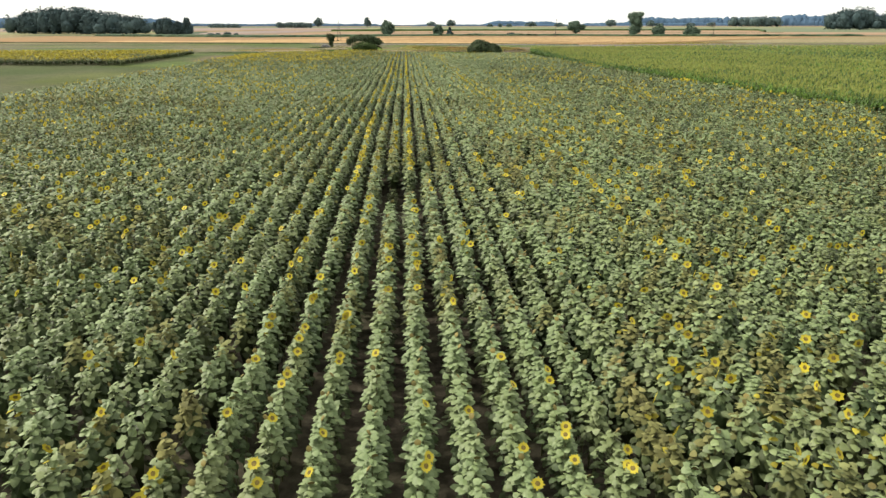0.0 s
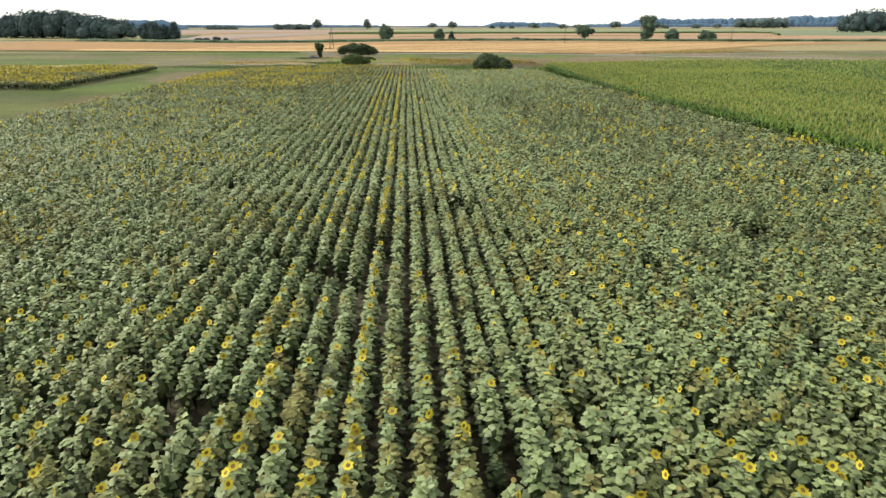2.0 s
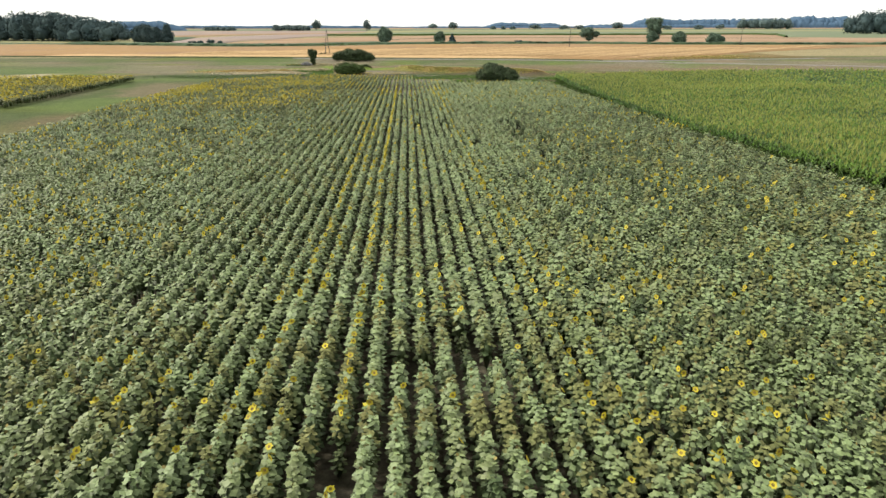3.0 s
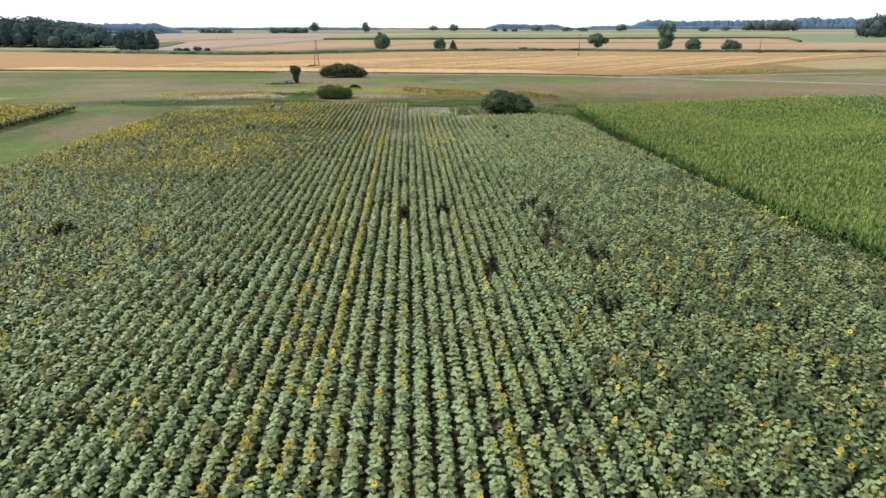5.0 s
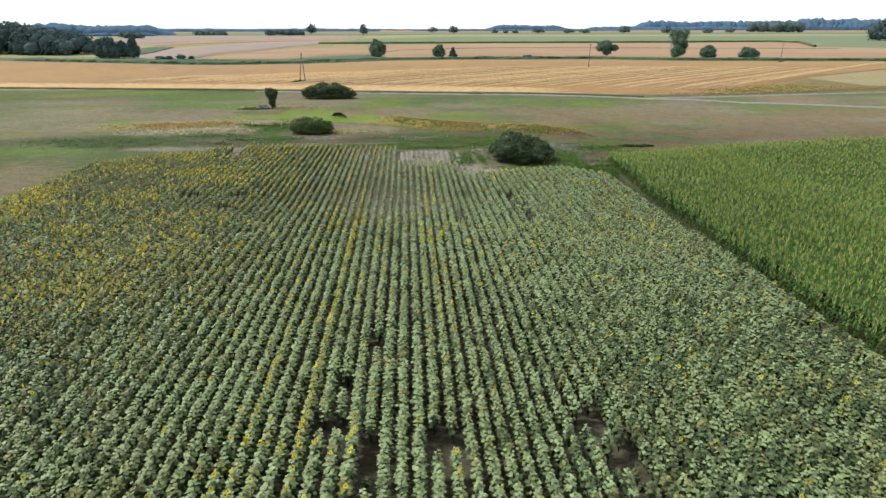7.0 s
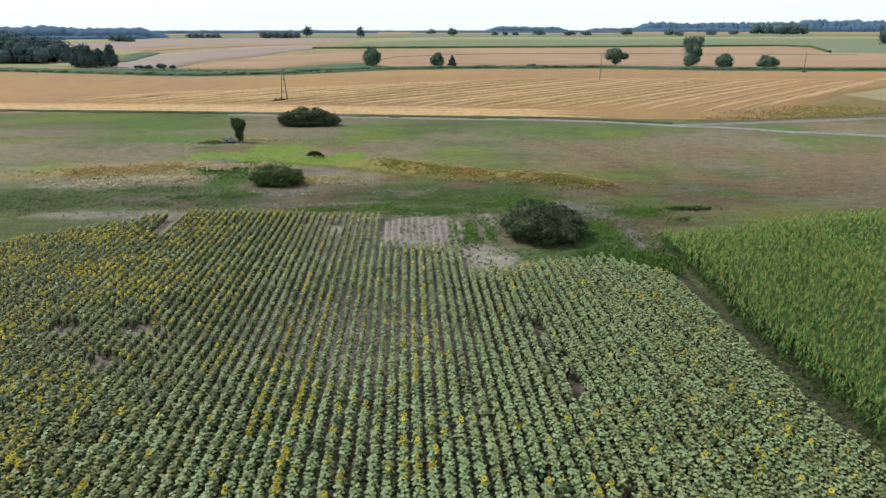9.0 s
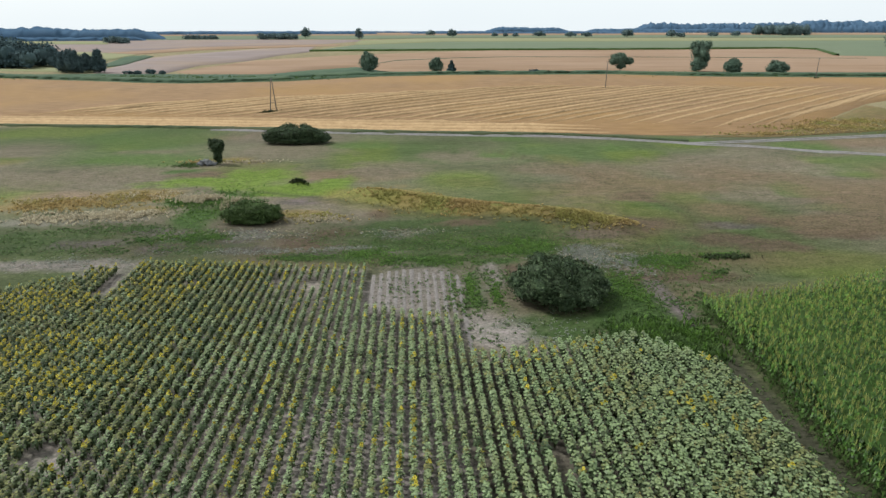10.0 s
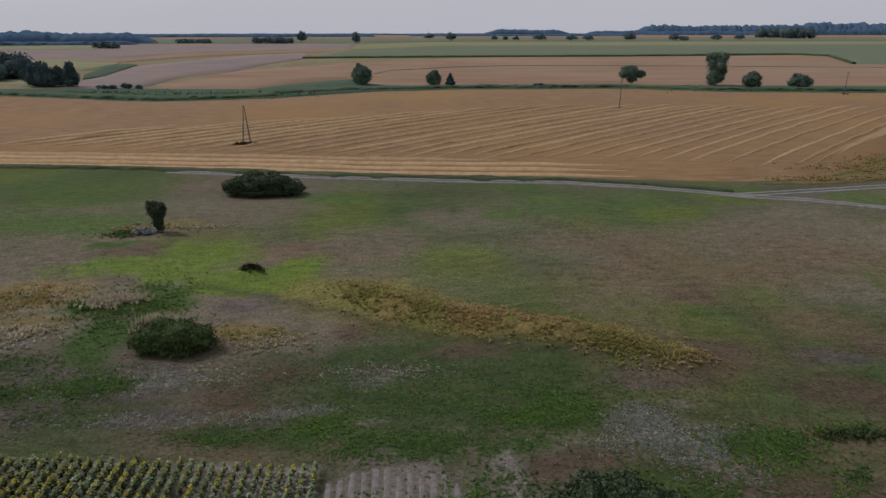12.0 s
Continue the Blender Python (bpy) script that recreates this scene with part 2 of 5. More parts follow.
def field_end(x):
    """Where the sunflower rows end, to the north, at each x."""
    x = np.asarray(x, float)
    end = np.where(x < -19.6, 190.6 + 0.05 * (x + 18), 191.5 - 0.09 * (x + 18))
    end = np.where((x > -21.6) & (x < -19.6), 183.0, end)
    end = np.where(x < -24, 189.0 + 0.66 * (x + 24), end)
    end = np.where(x > 3.2, 180.0 - 0.35 * (x - 3.2), end)
    end = np.where(x > 11.9, 170.2 + 0.2 * (x - 11.9), end)
    return np.where(x > 25.5, 172.6 - 1.1 * (x - 25.5), end)


def edge_out(y):
    """How far the border between sunflowers and maize swings to the east, towards the south."""
    return 0.047 * np.clip(128 - np.asarray(y, float), 0, 95)


def corn_end(x):
    x = np.asarray(x, float)
    return 178.0 + np.minimum(0.24 * (x - CORN_W), 14.0)


def stretch_axis(lo, hi, step, reach):
    """Grid lines, even between lo and hi and then wider and wider to reach."""
    line = list(np.arange(lo, hi + step / 2, step))
    d = step
    while line[-1] < reach:
        d *= 1.11
        line.append(line[-1] + d)
    d = step
    while line[0] > -reach:
        d *= 1.11
        line.insert(0, line[0] - d)
    return np.array(line)


gx = stretch_axis(-56, 74, 0.7, 4300)
gy = stretch_axis(164, 234, 0.7, 4300)
GX, GY = np.meshgrid(gx, gy, indexing="ij")
FX, FY = GX.ravel(), GY.ravel()
jag_x = (lattice_noise(FX, FY, 7, 3) - 0.5) * 6 + (lattice_noise(FX, FY, 2.3, 4) - 0.5) * 3.5 + (lattice_noise(FX, FY, 0.9, 14) - 0.5) * 2.4
jag_y = (lattice_noise(FX, FY, 9, 5) - 0.5) * 5 + (lattice_noise(FX, FY, 2.1, 6) - 0.5) * 3 + (lattice_noise(FX, FY, 0.9, 16) - 0.5) * 2.2

# a gentle rise under the south of the crop, a low bank (the furrow before it is colour only) and a small mound in the
# meadow; the land falls away past the skyline
BANK = [(1.0, 220.6), (7.2, 217.4), (12.6, 214.2), (16.8, 211.8), (21.0, 210.4), (25.6, 208.3), (28.8, 206.4), (31.0, 204.4), (33.0, 202.4)]


def line_distance(x, y, line):
    best = np.full(len(x), 1e9)
    for (ax, ay), (bx, by) in zip(line, line[1:]):
        k = np.clip(((x - ax) * (bx - ax) + (y - ay) * (by - ay)) / ((bx - ax) ** 2 + (by - ay) ** 2), 0, 1)
        best = np.minimum(best, np.hypot(x - ax - k * (bx - ax), y - ay - k * (by - ay)))
    return best


def ground_height(x, y):
    x, y = np.atleast_1d(np.asarray(x, float)), np.atleast_1d(np.asarray(y, float))
    d = np.hypot(x, y)
    meadow = np.clip((y - 192) / 8, 0, 1) * np.clip((262 - y) / 8, 0, 1) * (np.abs(x) < 90)
    z = meadow * ((lattice_noise(x, y, 11, 8) - 0.5) * 0.35 + (lattice_noise(x, y, 3.5, 9) - 0.5) * 0.16)
    z = z + 1.05 * np.exp(-(line_distance(x, y, BANK) / 2.8) ** 2) * meadow
    z = z + 0.7 * np.exp(-((x + 9.3) ** 2 + (y - 227.5) ** 2) / 2.0)
    south = np.clip((112 - y) / 85, 0, 1)
    z = z + 0.68 * south * south * (3 - 2 * south)
    return z - np.maximum(0, d - 2150) * 0.022


cover = np.empty((len(FX), 3))
mix = lattice_noise(FX, FY, 23, 11)[:, None]
streak = 0.6 * lattice_noise(FX * 0.35, FY, 6, 12)[:, None] + 0.4 * lattice_noise(FX * 0.2, FY, 1.6, 13)[:, None]
tuned = np.clip((mix - 0.5) * 1.7 + 0.5 + 0.5 * (lattice_noise(FX, FY, 8, 17)[:, None] - 0.5), 0, 1)
cover[:] = np.array((0.084, 0.116, 0.044)) * (1 - tuned) + np.array((0.160, 0.139, 0.100)) * tuned
limey = np.clip(lattice_noise(FX * 0.6, FY, 10, 18)[:, None] * 4 - 2.7, 0, 0.8)
cover = cover * (1 - limey) + np.array((0.118, 0.150, 0.036)) * limey
rusty = np.clip(lattice_noise(FX * 0.6, FY, 13, 19)[:, None] * 4 - 2.9, 0, 0.6)
cover = cover * (1 - rusty) + np.array((0.190, 0.130, 0.085)) * rusty
cover = cover * (0.70 + 0.46 * streak)


def patches(rows, colour, strength=0.9):
    """Soft uneven patches of another ground cover: centre, half width, half depth."""
    global cover
    for cx, cy, rx, ry in rows:
        q = ((FX + min(1.0, 0.13 * rx) * jag_x - cx) / rx) ** 2 + ((FY + min(1.0, 0.2 * ry) * jag_y - cy) / ry) ** 2
        k = (strength * np.clip(1.35 - q, 0, 1))[:, None]
        cover = cover * (1 - k) + np.array(colour) * k


far_side = (FY > 296)[:, None]
cover = np.where(far_side, np.array((0.26, 0.22, 0.13)) * (0.85 + 0.3 * streak), cover)
TAN, GRASS, LIME, OLIVE, GREEN = (0.148, 0.126, 0.090), (0.082, 0.124, 0.038), (0.118, 0.170, 0.032), (0.112, 0.120, 0.044), (0.054, 0.098, 0.026)
DARK, MAUVE, OCHRE, RUST, PALE, SAND = (0.052, 0.078, 0.030), (0.122, 0.102, 0.096), (0.200, 0.150, 0.062), (0.112, 0.080, 0.058), (0.210, 0.195, 0.165), (0.235, 0.206, 0.186)
patches([(4.7, 237.6, 9, 9), (57, 241, 11, 9), (57.5, 219.1, 6, 4), (35.8, 235.9, 10, 9), (33.8, 218.2, 6, 5.4), (-15.5, 256.5, 12, 9), (20, 250, 12, 6), (66, 236, 8, 8), (-37.6, 237.8, 8, 5.3), (-40, 257.6, 7, 1.8), (76, 222, 9, 9), (70, 205, 14, 7), (-55, 232, 14, 6)], TAN, 0.8)
patches([(-48.4, 272, 16, 10), (-39.9, 248, 11, 5.1), (25.6, 251.2, 5.2, 4.8), (49.1, 258.5, 3, 3.7), (66, 222, 3.5, 6), (48.2, 208.2, 3, 4.4), (66.3, 265, 6, 4.2), (88, 257, 9, 7.8), (30.2, 267.5, 4, 2.1), (96, 236, 18, 10), (-2, 262, 8, 3)], GRASS, 0.85)
patches([(45, 226.2, 5, 3.8), (18.1, 227.6, 4, 3), (48.1, 218.3, 4, 6.3), (33.7, 217.5, 4.4, 2.7), (36.9, 207.7, 5.5, 4.6), (36.3, 244.6, 4, 5.7), (-20, 240, 8, 4)], OLIVE, 0.75)
patches([(-23, 230.1, 10.5, 5), (-8, 226.4, 8, 4.4), (-9.3, 222.7, 8.5, 2), (-4.7, 230.5, 4, 3), (-17, 236, 6, 4)], LIME, 0.95)
patches([(-1.3, 195, 6, 2.4), (4.8, 205.8, 9, 3.6), (18.7, 201.6, 8, 2.6), (-21, 200.2, 4, 1.5), (6.9, 197.9, 6.5, 2.2), (24.3, 187.2, 3.5, 2), (-25, 206, 3, 1.8), (10.8, 211.4, 7, 2.8), (16, 197, 8, 3), (-14, 199, 5, 1.4), (-45, 201, 16, 6), (27, 182, 5, 6), (28, 206, 5, 2)], DARK, 0.85)
patches([(4, 199, 10, 6), (9, 205.5, 9, 4), (-16, 198, 4, 2), (-32, 203, 8, 3), (20, 203, 6, 4)], (0.066, 0.096, 0.036), 0.75)
patches([(-18.4, 221.3, 5, 4), (-19.3, 211.2, 3.2, 5.6), (-18.5, 202.1, 3.4, 2.3), (3.2, 195, 3, 1.6), (8.5, 193.1, 4, 1.4), (19.3, 196.5, 5.2, 2.8), (16.8, 191.8, 2.8, 1.2), (33.3, 194.4, 3, 1.5), (35, 190.4, 3.6, 2.4), (41.2, 192.2, 2.8, 1.5), (10, 190.9, 2.4, 1.3),
         (-30.8, 239.5, 3.6, 2), (-24.6, 218.1, 2.8, 2.4), (28.1, 184, 1.8, 3.6), (25.5, 186, 2.5, 3), (13.6, 184, 0.9, 4)], GREEN, 0.92)
patches([(-22.6, 204.3, 3.2, 2.1), (-12.2, 202.9, 4.2, 2.9), (-4.8, 217, 7, 2.6), (30.7, 200.5, 4.4, 2.3), (-0.3, 198, 2, 1.1), (-9.5, 197.6, 3.2, 1.3), (-19.7, 198.2, 2.8, 2.4), (35.4, 204.2, 3.4, 2.2), (-3.2, 195.9, 2.4, 1), (-28, 200, 4, 2), (30.6, 182, 1.1, 5), (46, 203, 5, 2)], MAUVE, 0.85)
patches([(-31.4, 222, 5, 3.8), (5.1, 220.7, 4.5, 5), (-5.8, 211, 3.8, 2), (-28.3, 214.2, 3.4, 2), (-24.3, 248.4, 3.6, 2), (-40, 217, 7, 4), (-47, 216, 8, 4)], OCHRE, 0.8)
patches([(41.2, 218.3, 3.6, 3.1), (-26.3, 236.3, 5.4, 2.3), (43.6, 197.3, 4.2, 2.4), (-4.8, 200.4, 2.7, 2.6), (36.8, 187, 4, 2), (3.9, 211.8, 2.1, 2.6), (37.2, 204.2, 3, 3.1), (52.6, 205.4, 4, 2.4), (48, 195, 5, 2), (58, 200, 7, 2.5), (18.5, 188.8, 1.6, 1.6), (7, 203.5, 3, 0.8), (31, 187, 4, 3), (22, 190, 3, 1.5), (14, 206, 5, 1.5), (-1.5, 204, 3, 2)], RUST, 0.85)
patches([(6.5, 201.9, 2.2, 1.3), (26.5, 194.7, 2.7, 2), (29.7, 190.7, 2.8, 2.6), (30.7, 196.5, 1.1, 0.9), (1, 197.3, 3, 0.7), (6.1, 195.5, 2.3, 0.6), (-12.4, 202.6, 3.2, 1.5), (-30, 211, 5, 2), (-40, 209, 6, 2)], PALE, 0.7)
patches([(15.5, 176, 3.6, 4.5), (15.8, 188, 1.2, 4), (30.2, 180, 1.2, 5), (-20, 189, 2, 3.4), (-26, 193.4, 6, 1.5), (-33, 193, 6, 2)], SAND, 0.9)
# golden grass over the whole bank
half = np.interp(FX, (-4, 8, 18, 26, 34), (6.0, 5.4, 3.8, 2.4, 1.4))
golden = np.exp(-(line_distance(FX, FY + 0.3 * jag_y, BANK) / half) ** 4)[:, None] * 0.9
ochre = lattice_noise(FX, FY, 4, 24)[:, None]
ochre = np.clip(1.6 * ochre - 0.3 + 0.5 * np.clip((FX[:, None] - 18) / 8, -1, 1), 0, 1)
cover = cover * (1 - golden) + (np.array((0.225, 0.152, 0.058)) * ochre + np.array((0.168, 0.160, 0.048)) * (1 - ochre)) * golden
# dark line of the furrow, with the shadow at the bank's foot painted in
FURROW = [(-14.6, 223.8), (-9.8, 222.3), (-5.6, 220.0), (2.1, 215.5), (8.0, 211.8), (13.4, 208.7), (18.5, 206.7), (23.4, 205.3), (30.3, 202.8), (35, 199.6)]
foot_shade = np.exp(-(np.maximum(0, line_distance(FX, FY + 0.3 * jag_y, FURROW) - 0.15) / 0.6) ** 2)[:, None] * 0.65
cover = cover * (1 - foot_shade) + np.array((0.060, 0.064, 0.036)) * foot_shade
brown = (0.8 * np.clip((FX - 22) / 12, 0, 1) * np.clip((FY - 186) / 5, 0, 1) * np.clip((246 - FY) / 14, 0, 1) * np.clip(2.4 * lattice_noise(FX * 0.7, FY, 7, 26) - 0.5, 0, 1))[:, None]
cover = cover * (1 - brown) + np.array((0.150, 0.112, 0.070)) * brown
# meadow cover lightens northward, its hazier look put into the colour
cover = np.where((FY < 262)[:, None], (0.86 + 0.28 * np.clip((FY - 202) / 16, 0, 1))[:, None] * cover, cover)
worn = line_distance(FX, FY + 0.25 * jag_y, [(24, 256), (28.4, 249), (34.8, 240), (39.5, 228.3), (42, 219.8), (44.2, 212), (44.6, 203), (43, 196)])
worn = (0.45 * np.exp(-((worn - 0.9) / 0.5) ** 2))[:, None]
cover = cover * (1 - worn) + np.array((0.092, 0.080, 0.045)) * worn
soil = (FY < field_end(FX) + 0.5) & (FX > FIELD_W - 1) & (FX < FIELD_E + 1.2 + edge_out(FY))
sandy = (0.88 * np.clip((FY - 128) / 28, 0, 1) * (1 - 0.8 * np.clip((FX - 8) / 4, 0, 1) * np.clip((172 - FY) / 3, 0, 1)))[soil][:, None] * (0.7 + 0.3 * lattice_noise(FX, FY, 6, 22)[soil])[:, None]
cover[soil] = (np.array((0.084, 0.075, 0.055)) * (1 - sandy) + np.array((0.255, 0.222, 0.198)) * sandy) * (0.8 + 0.4 * lattice_noise(FX, FY, 9, 21)[soil])[:, None]
cover[(FX > FIELD_E - 0.5 + edge_out(FY)) & (FX < CORN_W + 0.3 + edge_out(FY)) & (FY < 181)] = (0.062, 0.062, 0.042)
cover[(FX > CORN_W + 0.3 + edge_out(FY)) & (FY < corn_end(FX) - 1)] = (0.09, 0.10, 0.05)
patches([(8, 183.5, 5.5, 6), (6, 181.5, 3, 4)], (0.185, 0.162, 0.145), 0.9)
patches([(15.2, 174.5, 3, 3), (-19.1, 160, 2.5, 2), (-13.8, 158, 3, 2.5), (1, 163, 3, 4),
         (8, 164, 4, 3), (4, 156, 7, 6)], (0.265, 0.235, 0.215), 0.85)

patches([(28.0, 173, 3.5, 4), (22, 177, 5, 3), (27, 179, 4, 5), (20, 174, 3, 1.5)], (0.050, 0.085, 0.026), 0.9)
patches([(31.0, 178.5, 1.0, 3.5), (30.6, 183, 1.2, 4)], (0.140, 0.118, 0.112), 0.9)
patches([(-20.6, 187, 1.6, 5), (-22.5, 192, 3, 2.5)], (0.21, 0.185, 0.165), 0.9)

patches([(-46.5, 172, 7, 12), (-44, 160, 5, 8)], (0.150, 0.126, 0.082), 0.85)
patches([(-47, 146, 8, 9), (-50, 192, 10, 4)], (0.100, 0.140, 0.045), 0.8)
patches([(-92, 192, 9, 14), (-88, 206, 7, 6)], (0.36, 0.31, 0.22), 0.9)

ny = len(gy)
quad = (np.arange(len(gx) - 1)[:, None] * ny + np.arange(ny - 1)[None]).ravel()
tri = np.concatenate([np.stack([quad, quad + ny, quad + ny + 1], 1), np.stack([quad, quad + ny + 1, quad + 1], 1)])
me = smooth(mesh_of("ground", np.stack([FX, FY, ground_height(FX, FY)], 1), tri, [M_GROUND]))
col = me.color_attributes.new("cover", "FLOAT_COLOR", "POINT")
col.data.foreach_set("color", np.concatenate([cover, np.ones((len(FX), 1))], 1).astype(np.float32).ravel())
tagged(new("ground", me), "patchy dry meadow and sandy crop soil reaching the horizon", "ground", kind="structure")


# ---- fields and tracks laid on the ground ----
def curve_points(points, step):
    """Points every step metres along a smooth line through the given ones."""
    p = np.array(points, float)
    d = np.concatenate([[0], np.cumsum(np.hypot(*np.diff(p, axis=0).T))])
    s = np.linspace(0, d[-1], max(2, int(d[-1] / step)))
    return np.stack([np.interp(s, d, p[:, 0]), np.interp(s, d, p[:, 1])], 1)


def field_sheet(name, near, far, lift, material, label, category, wobble=0.6, step=6.0):
    """A strip of land between a near and a far edge, with slightly uneven edges."""
    a, b = curve_points(near, step), curve_points(far, step)
    n = max(len(a), len(b), 8)
    pick = lambda p: np.stack([np.interp(np.linspace(0, 1, n), np.linspace(0, 1, len(p)), p[:, i]) for i in (0, 1)], 1)
    a, b = pick(a), pick(b)
    a[:, 1] += (lattice_noise(a[:, 0], a[:, 1], 5, 31) - 0.5) * 2 * wobble
    b[:, 1] += (lattice_noise(b[:, 0], b[:, 1], 5, 32) - 0.5) * 2 * wobble
    bands = 8
    v = np.concatenate([np.column_stack([a + (b - a) * k / bands, np.full(n, lift if 0 < k < bands else -0.3)]) for k in range(bands + 1)])
    e = np.linspace(0.004, 0.996, bands + 1)
    v[:, :2] = np.concatenate([a + (b - a) * (0 if k == 0 else 1 if k == bands else e[k]) for k in range(bands + 1)])
    v[n:2 * n, :2] = a + (b - a) * 0.004
    v[(bands - 1) * n:bands * n, :2] = a + (b - a) * 0.996
    q = (np.arange(bands)[:, None] * n + np.arange(n - 1)[None]).ravel()
    t = np.concatenate([np.stack([q, q + 1, q + n + 1], 1), np.stack([q, q + n + 1, q + n], 1)])
    return tagged(new(name, smooth(mesh_of(name, v, t, [material]))), label, category, kind="structure")


field_sheet("stubble_field", [(-230, 320), (-76, 294.7), (-7.6, 283.3), (18, 278.4), (40, 276.2), (60, 272.2), (70, 270.5), (76, 270.2), (86, 272.2), (98, 277.2), (115, 292), (148, 325.5), (230, 385)],
            [(-230, 470), (-158, 440), (-109, 420.5), (-85, 413.5), (-44, 423), (-10, 447), (30, 457.5), (108, 457), (153, 440), (216, 431), (330, 425)],
            0.05, M_STUBBLE, "harvested golden stubble field with straw swaths", "field")
field_sheet("ditch_strip", [(-260, 478), (-158, 441), (-109, 421.5), (-85, 414.5), (-44, 424), (-10, 448), (30, 458.5), (108, 458), (153, 441), (216, 432), (340, 425)],
            [(-260, 500), (-175, 470), (-140, 477), (-98, 467), (-60, 466), (-44, 495), (-20, 522), (-4, 482), (32, 478), (115, 478), (239, 463), (340, 455)],
            0.10, M_DITCH, "green grassy ditch strip between stubble fields", "grass strip", 1.2)
field_sheet("far_mauve_field", [(-150, 478), (-131, 470), (-113, 476), (-115, 540), (-97, 592), (-92, 661), (-77, 732)],
            [(-157, 512), (-163, 552), (-178, 635), (-174, 682), (-159, 737), (-138, 818), (-90, 874)], 0.20, M_FAR_MAUVE, "mauve-grey ploughed field beyond the ditch", "field")
field_sheet("far_tan_field", [(-112, 485), (-98, 468), (-60, 467), (-44, 496), (-20, 523), (-4, 483), (32, 479), (115, 479), (239, 464), (420, 450)],
            [(-100, 560), (-94, 596), (-40, 671), (20, 720), (90, 764), (207, 769), (320, 780), (390, 795), (402, 762), (520, 640)],
            0.16, M_FAR_TAN, "pale tan stubble field beyond the ditch", "field")
field_sheet("far_green_field", [(-79, 749), (51, 764), (207, 769), (383, 797), (402, 762), (343, 640), (520, 560), (900, 520)],
            [(-79, 760), (-52, 927), (73, 1080), (305, 1077), (450, 1090), (709, 1115), (1000, 1100), (1500, 1050)],
            0.30, M_FAR_GREEN, "flat green crop field on the plain", "field")
field_sheet("far_mauve_field", [(-560, 700), (-300, 720), (-240, 735), (-225, 800), (-205, 850), (-170, 900), (-100, 950)],
            [(-760, 1130), (-400, 1200), (-220, 1230), (-60, 1190), (-54, 1100)], 0.14, M_FAR_MAUVE, "wide mauve-grey stubble field far off", "field")
field_sheet("far_tan_field", [(-250, 640), (-222, 676), (-205, 710), (-188, 771), (-154, 819), (-97, 874), (-70, 900)],
            [(-275, 690), (-246, 731), (-229, 773), (-212, 850), (-172, 894), (-107, 943), (-70, 965)], 0.24, M_FAR_TAN, "narrow orange-tan stubble strip between ploughed fields", "field")
field_sheet("far_pale_field", [(-260, 600), (-192, 597), (-205, 680)], [(-310, 735), (-270, 743), (-212, 692)], 0.30, M_FAR_PALE, "small pale green pasture behind the trees", "field")
field_sheet("far_pale_field", [(-620, 985), (-437, 981), (-350, 976)], [(-700, 1125), (-511, 1123), (-410, 1118)], 0.34, M_FAR_PALE, "pale pasture strip below the distant woodland", "field")
field_sheet("far_pale_field", [(-52, 930), (73, 1084), (305, 1080), (709, 1120), (1500, 1060)], [(-60, 1140), (70, 1290), (320, 1260), (760, 1290), (1600, 1200)],
            0.34, M_FAR_PALE, "pale straw and grass field near the skyline", "field")
field_sheet("far_green_field", [(-700, 1180), (-60, 1240), (70, 1330), (760, 1330), (1700, 1250)], [(-900, 1500), (-60, 1560), (90, 1600), (900, 1600), (2000, 1500)],
            0.5, M_FAR_GREEN, "distant green field near the skyline", "field")
field_sheet("far_tan_field", [(-900, 1560), (90, 1640), (1000, 1640), (2100, 1540)], [(-1100, 1900), (90, 2000), (1200, 1950), (2300, 1800)],
            0.5, M_FAR_TAN, "distant tan field near the skyline", "field")
field_sheet("pasture_strip", [(-330, 512), (-235, 505), (-176, 490), (-150, 482)], [(-420, 640), (-280, 600), (-190, 545), (-158, 500)],
            0.2, M_FAR_PALE, "pale green pasture below the woodland", "field")
field_sheet("far_green_field", [(-163, 525), (-161, 547), (-184, 658)], [(-177, 558), (-202, 651), (-197, 675)],
            0.36, M_DITCH, "narrow green wedge of crop between ploughed fields", "field")
field_sheet("fallow_corner", [(73, 268.8), (88, 268), (105, 272), (150, 284)], [(75, 269.6), (86, 271.8), (98, 276.8), (115, 291.5), (148, 325)],
            0.07, M_FALLOW, "dry golden fallow grass corner beside the track", "field")
field_sheet("field_margin", [(-9, 556), (0, 586), (42, 618), (83, 635.5), (202, 624), (337, 599)], [(-9, 559), (0, 590), (42, 622), (83, 639), (202, 627), (337, 602)],
            0.35, M_DITCH, "thin green grass line across the tan stubble", "grass strip", 0.6)

# the dark front of the far green crop: a low wall of plants
front = curve_points([(-79, 748.5), (51, 763.5), (207, 768.5), (383, 796.5), (401, 761), (343, 639.5)], 4.0)
tall = 1.5 + 0.5 * lattice_noise(front[:, 0], front[:, 1], 6, 41)
n = len(front)
wall = np.concatenate([np.column_stack([front[:, 0], front[:, 1] + back_off, h * tall]) for back_off, h in ((0, 0.0), (0.6, 0.7), (2, 1.0), (7, 0.2))])
q = (np.arange(3)[:, None] * n + np.arange(n - 1)[None]).ravel()
wall_tri = np.concatenate([np.stack([q, q + 1, q + n + 1], 1), np.stack([q, q + n + 1, q + n], 1)])
tagged(new("crop_front", smooth(mesh_of("crop_front", wall, wall_tri, [M_CORN_LOW]))), "dark front edge of a tall green crop", "crop", kind="stuff")


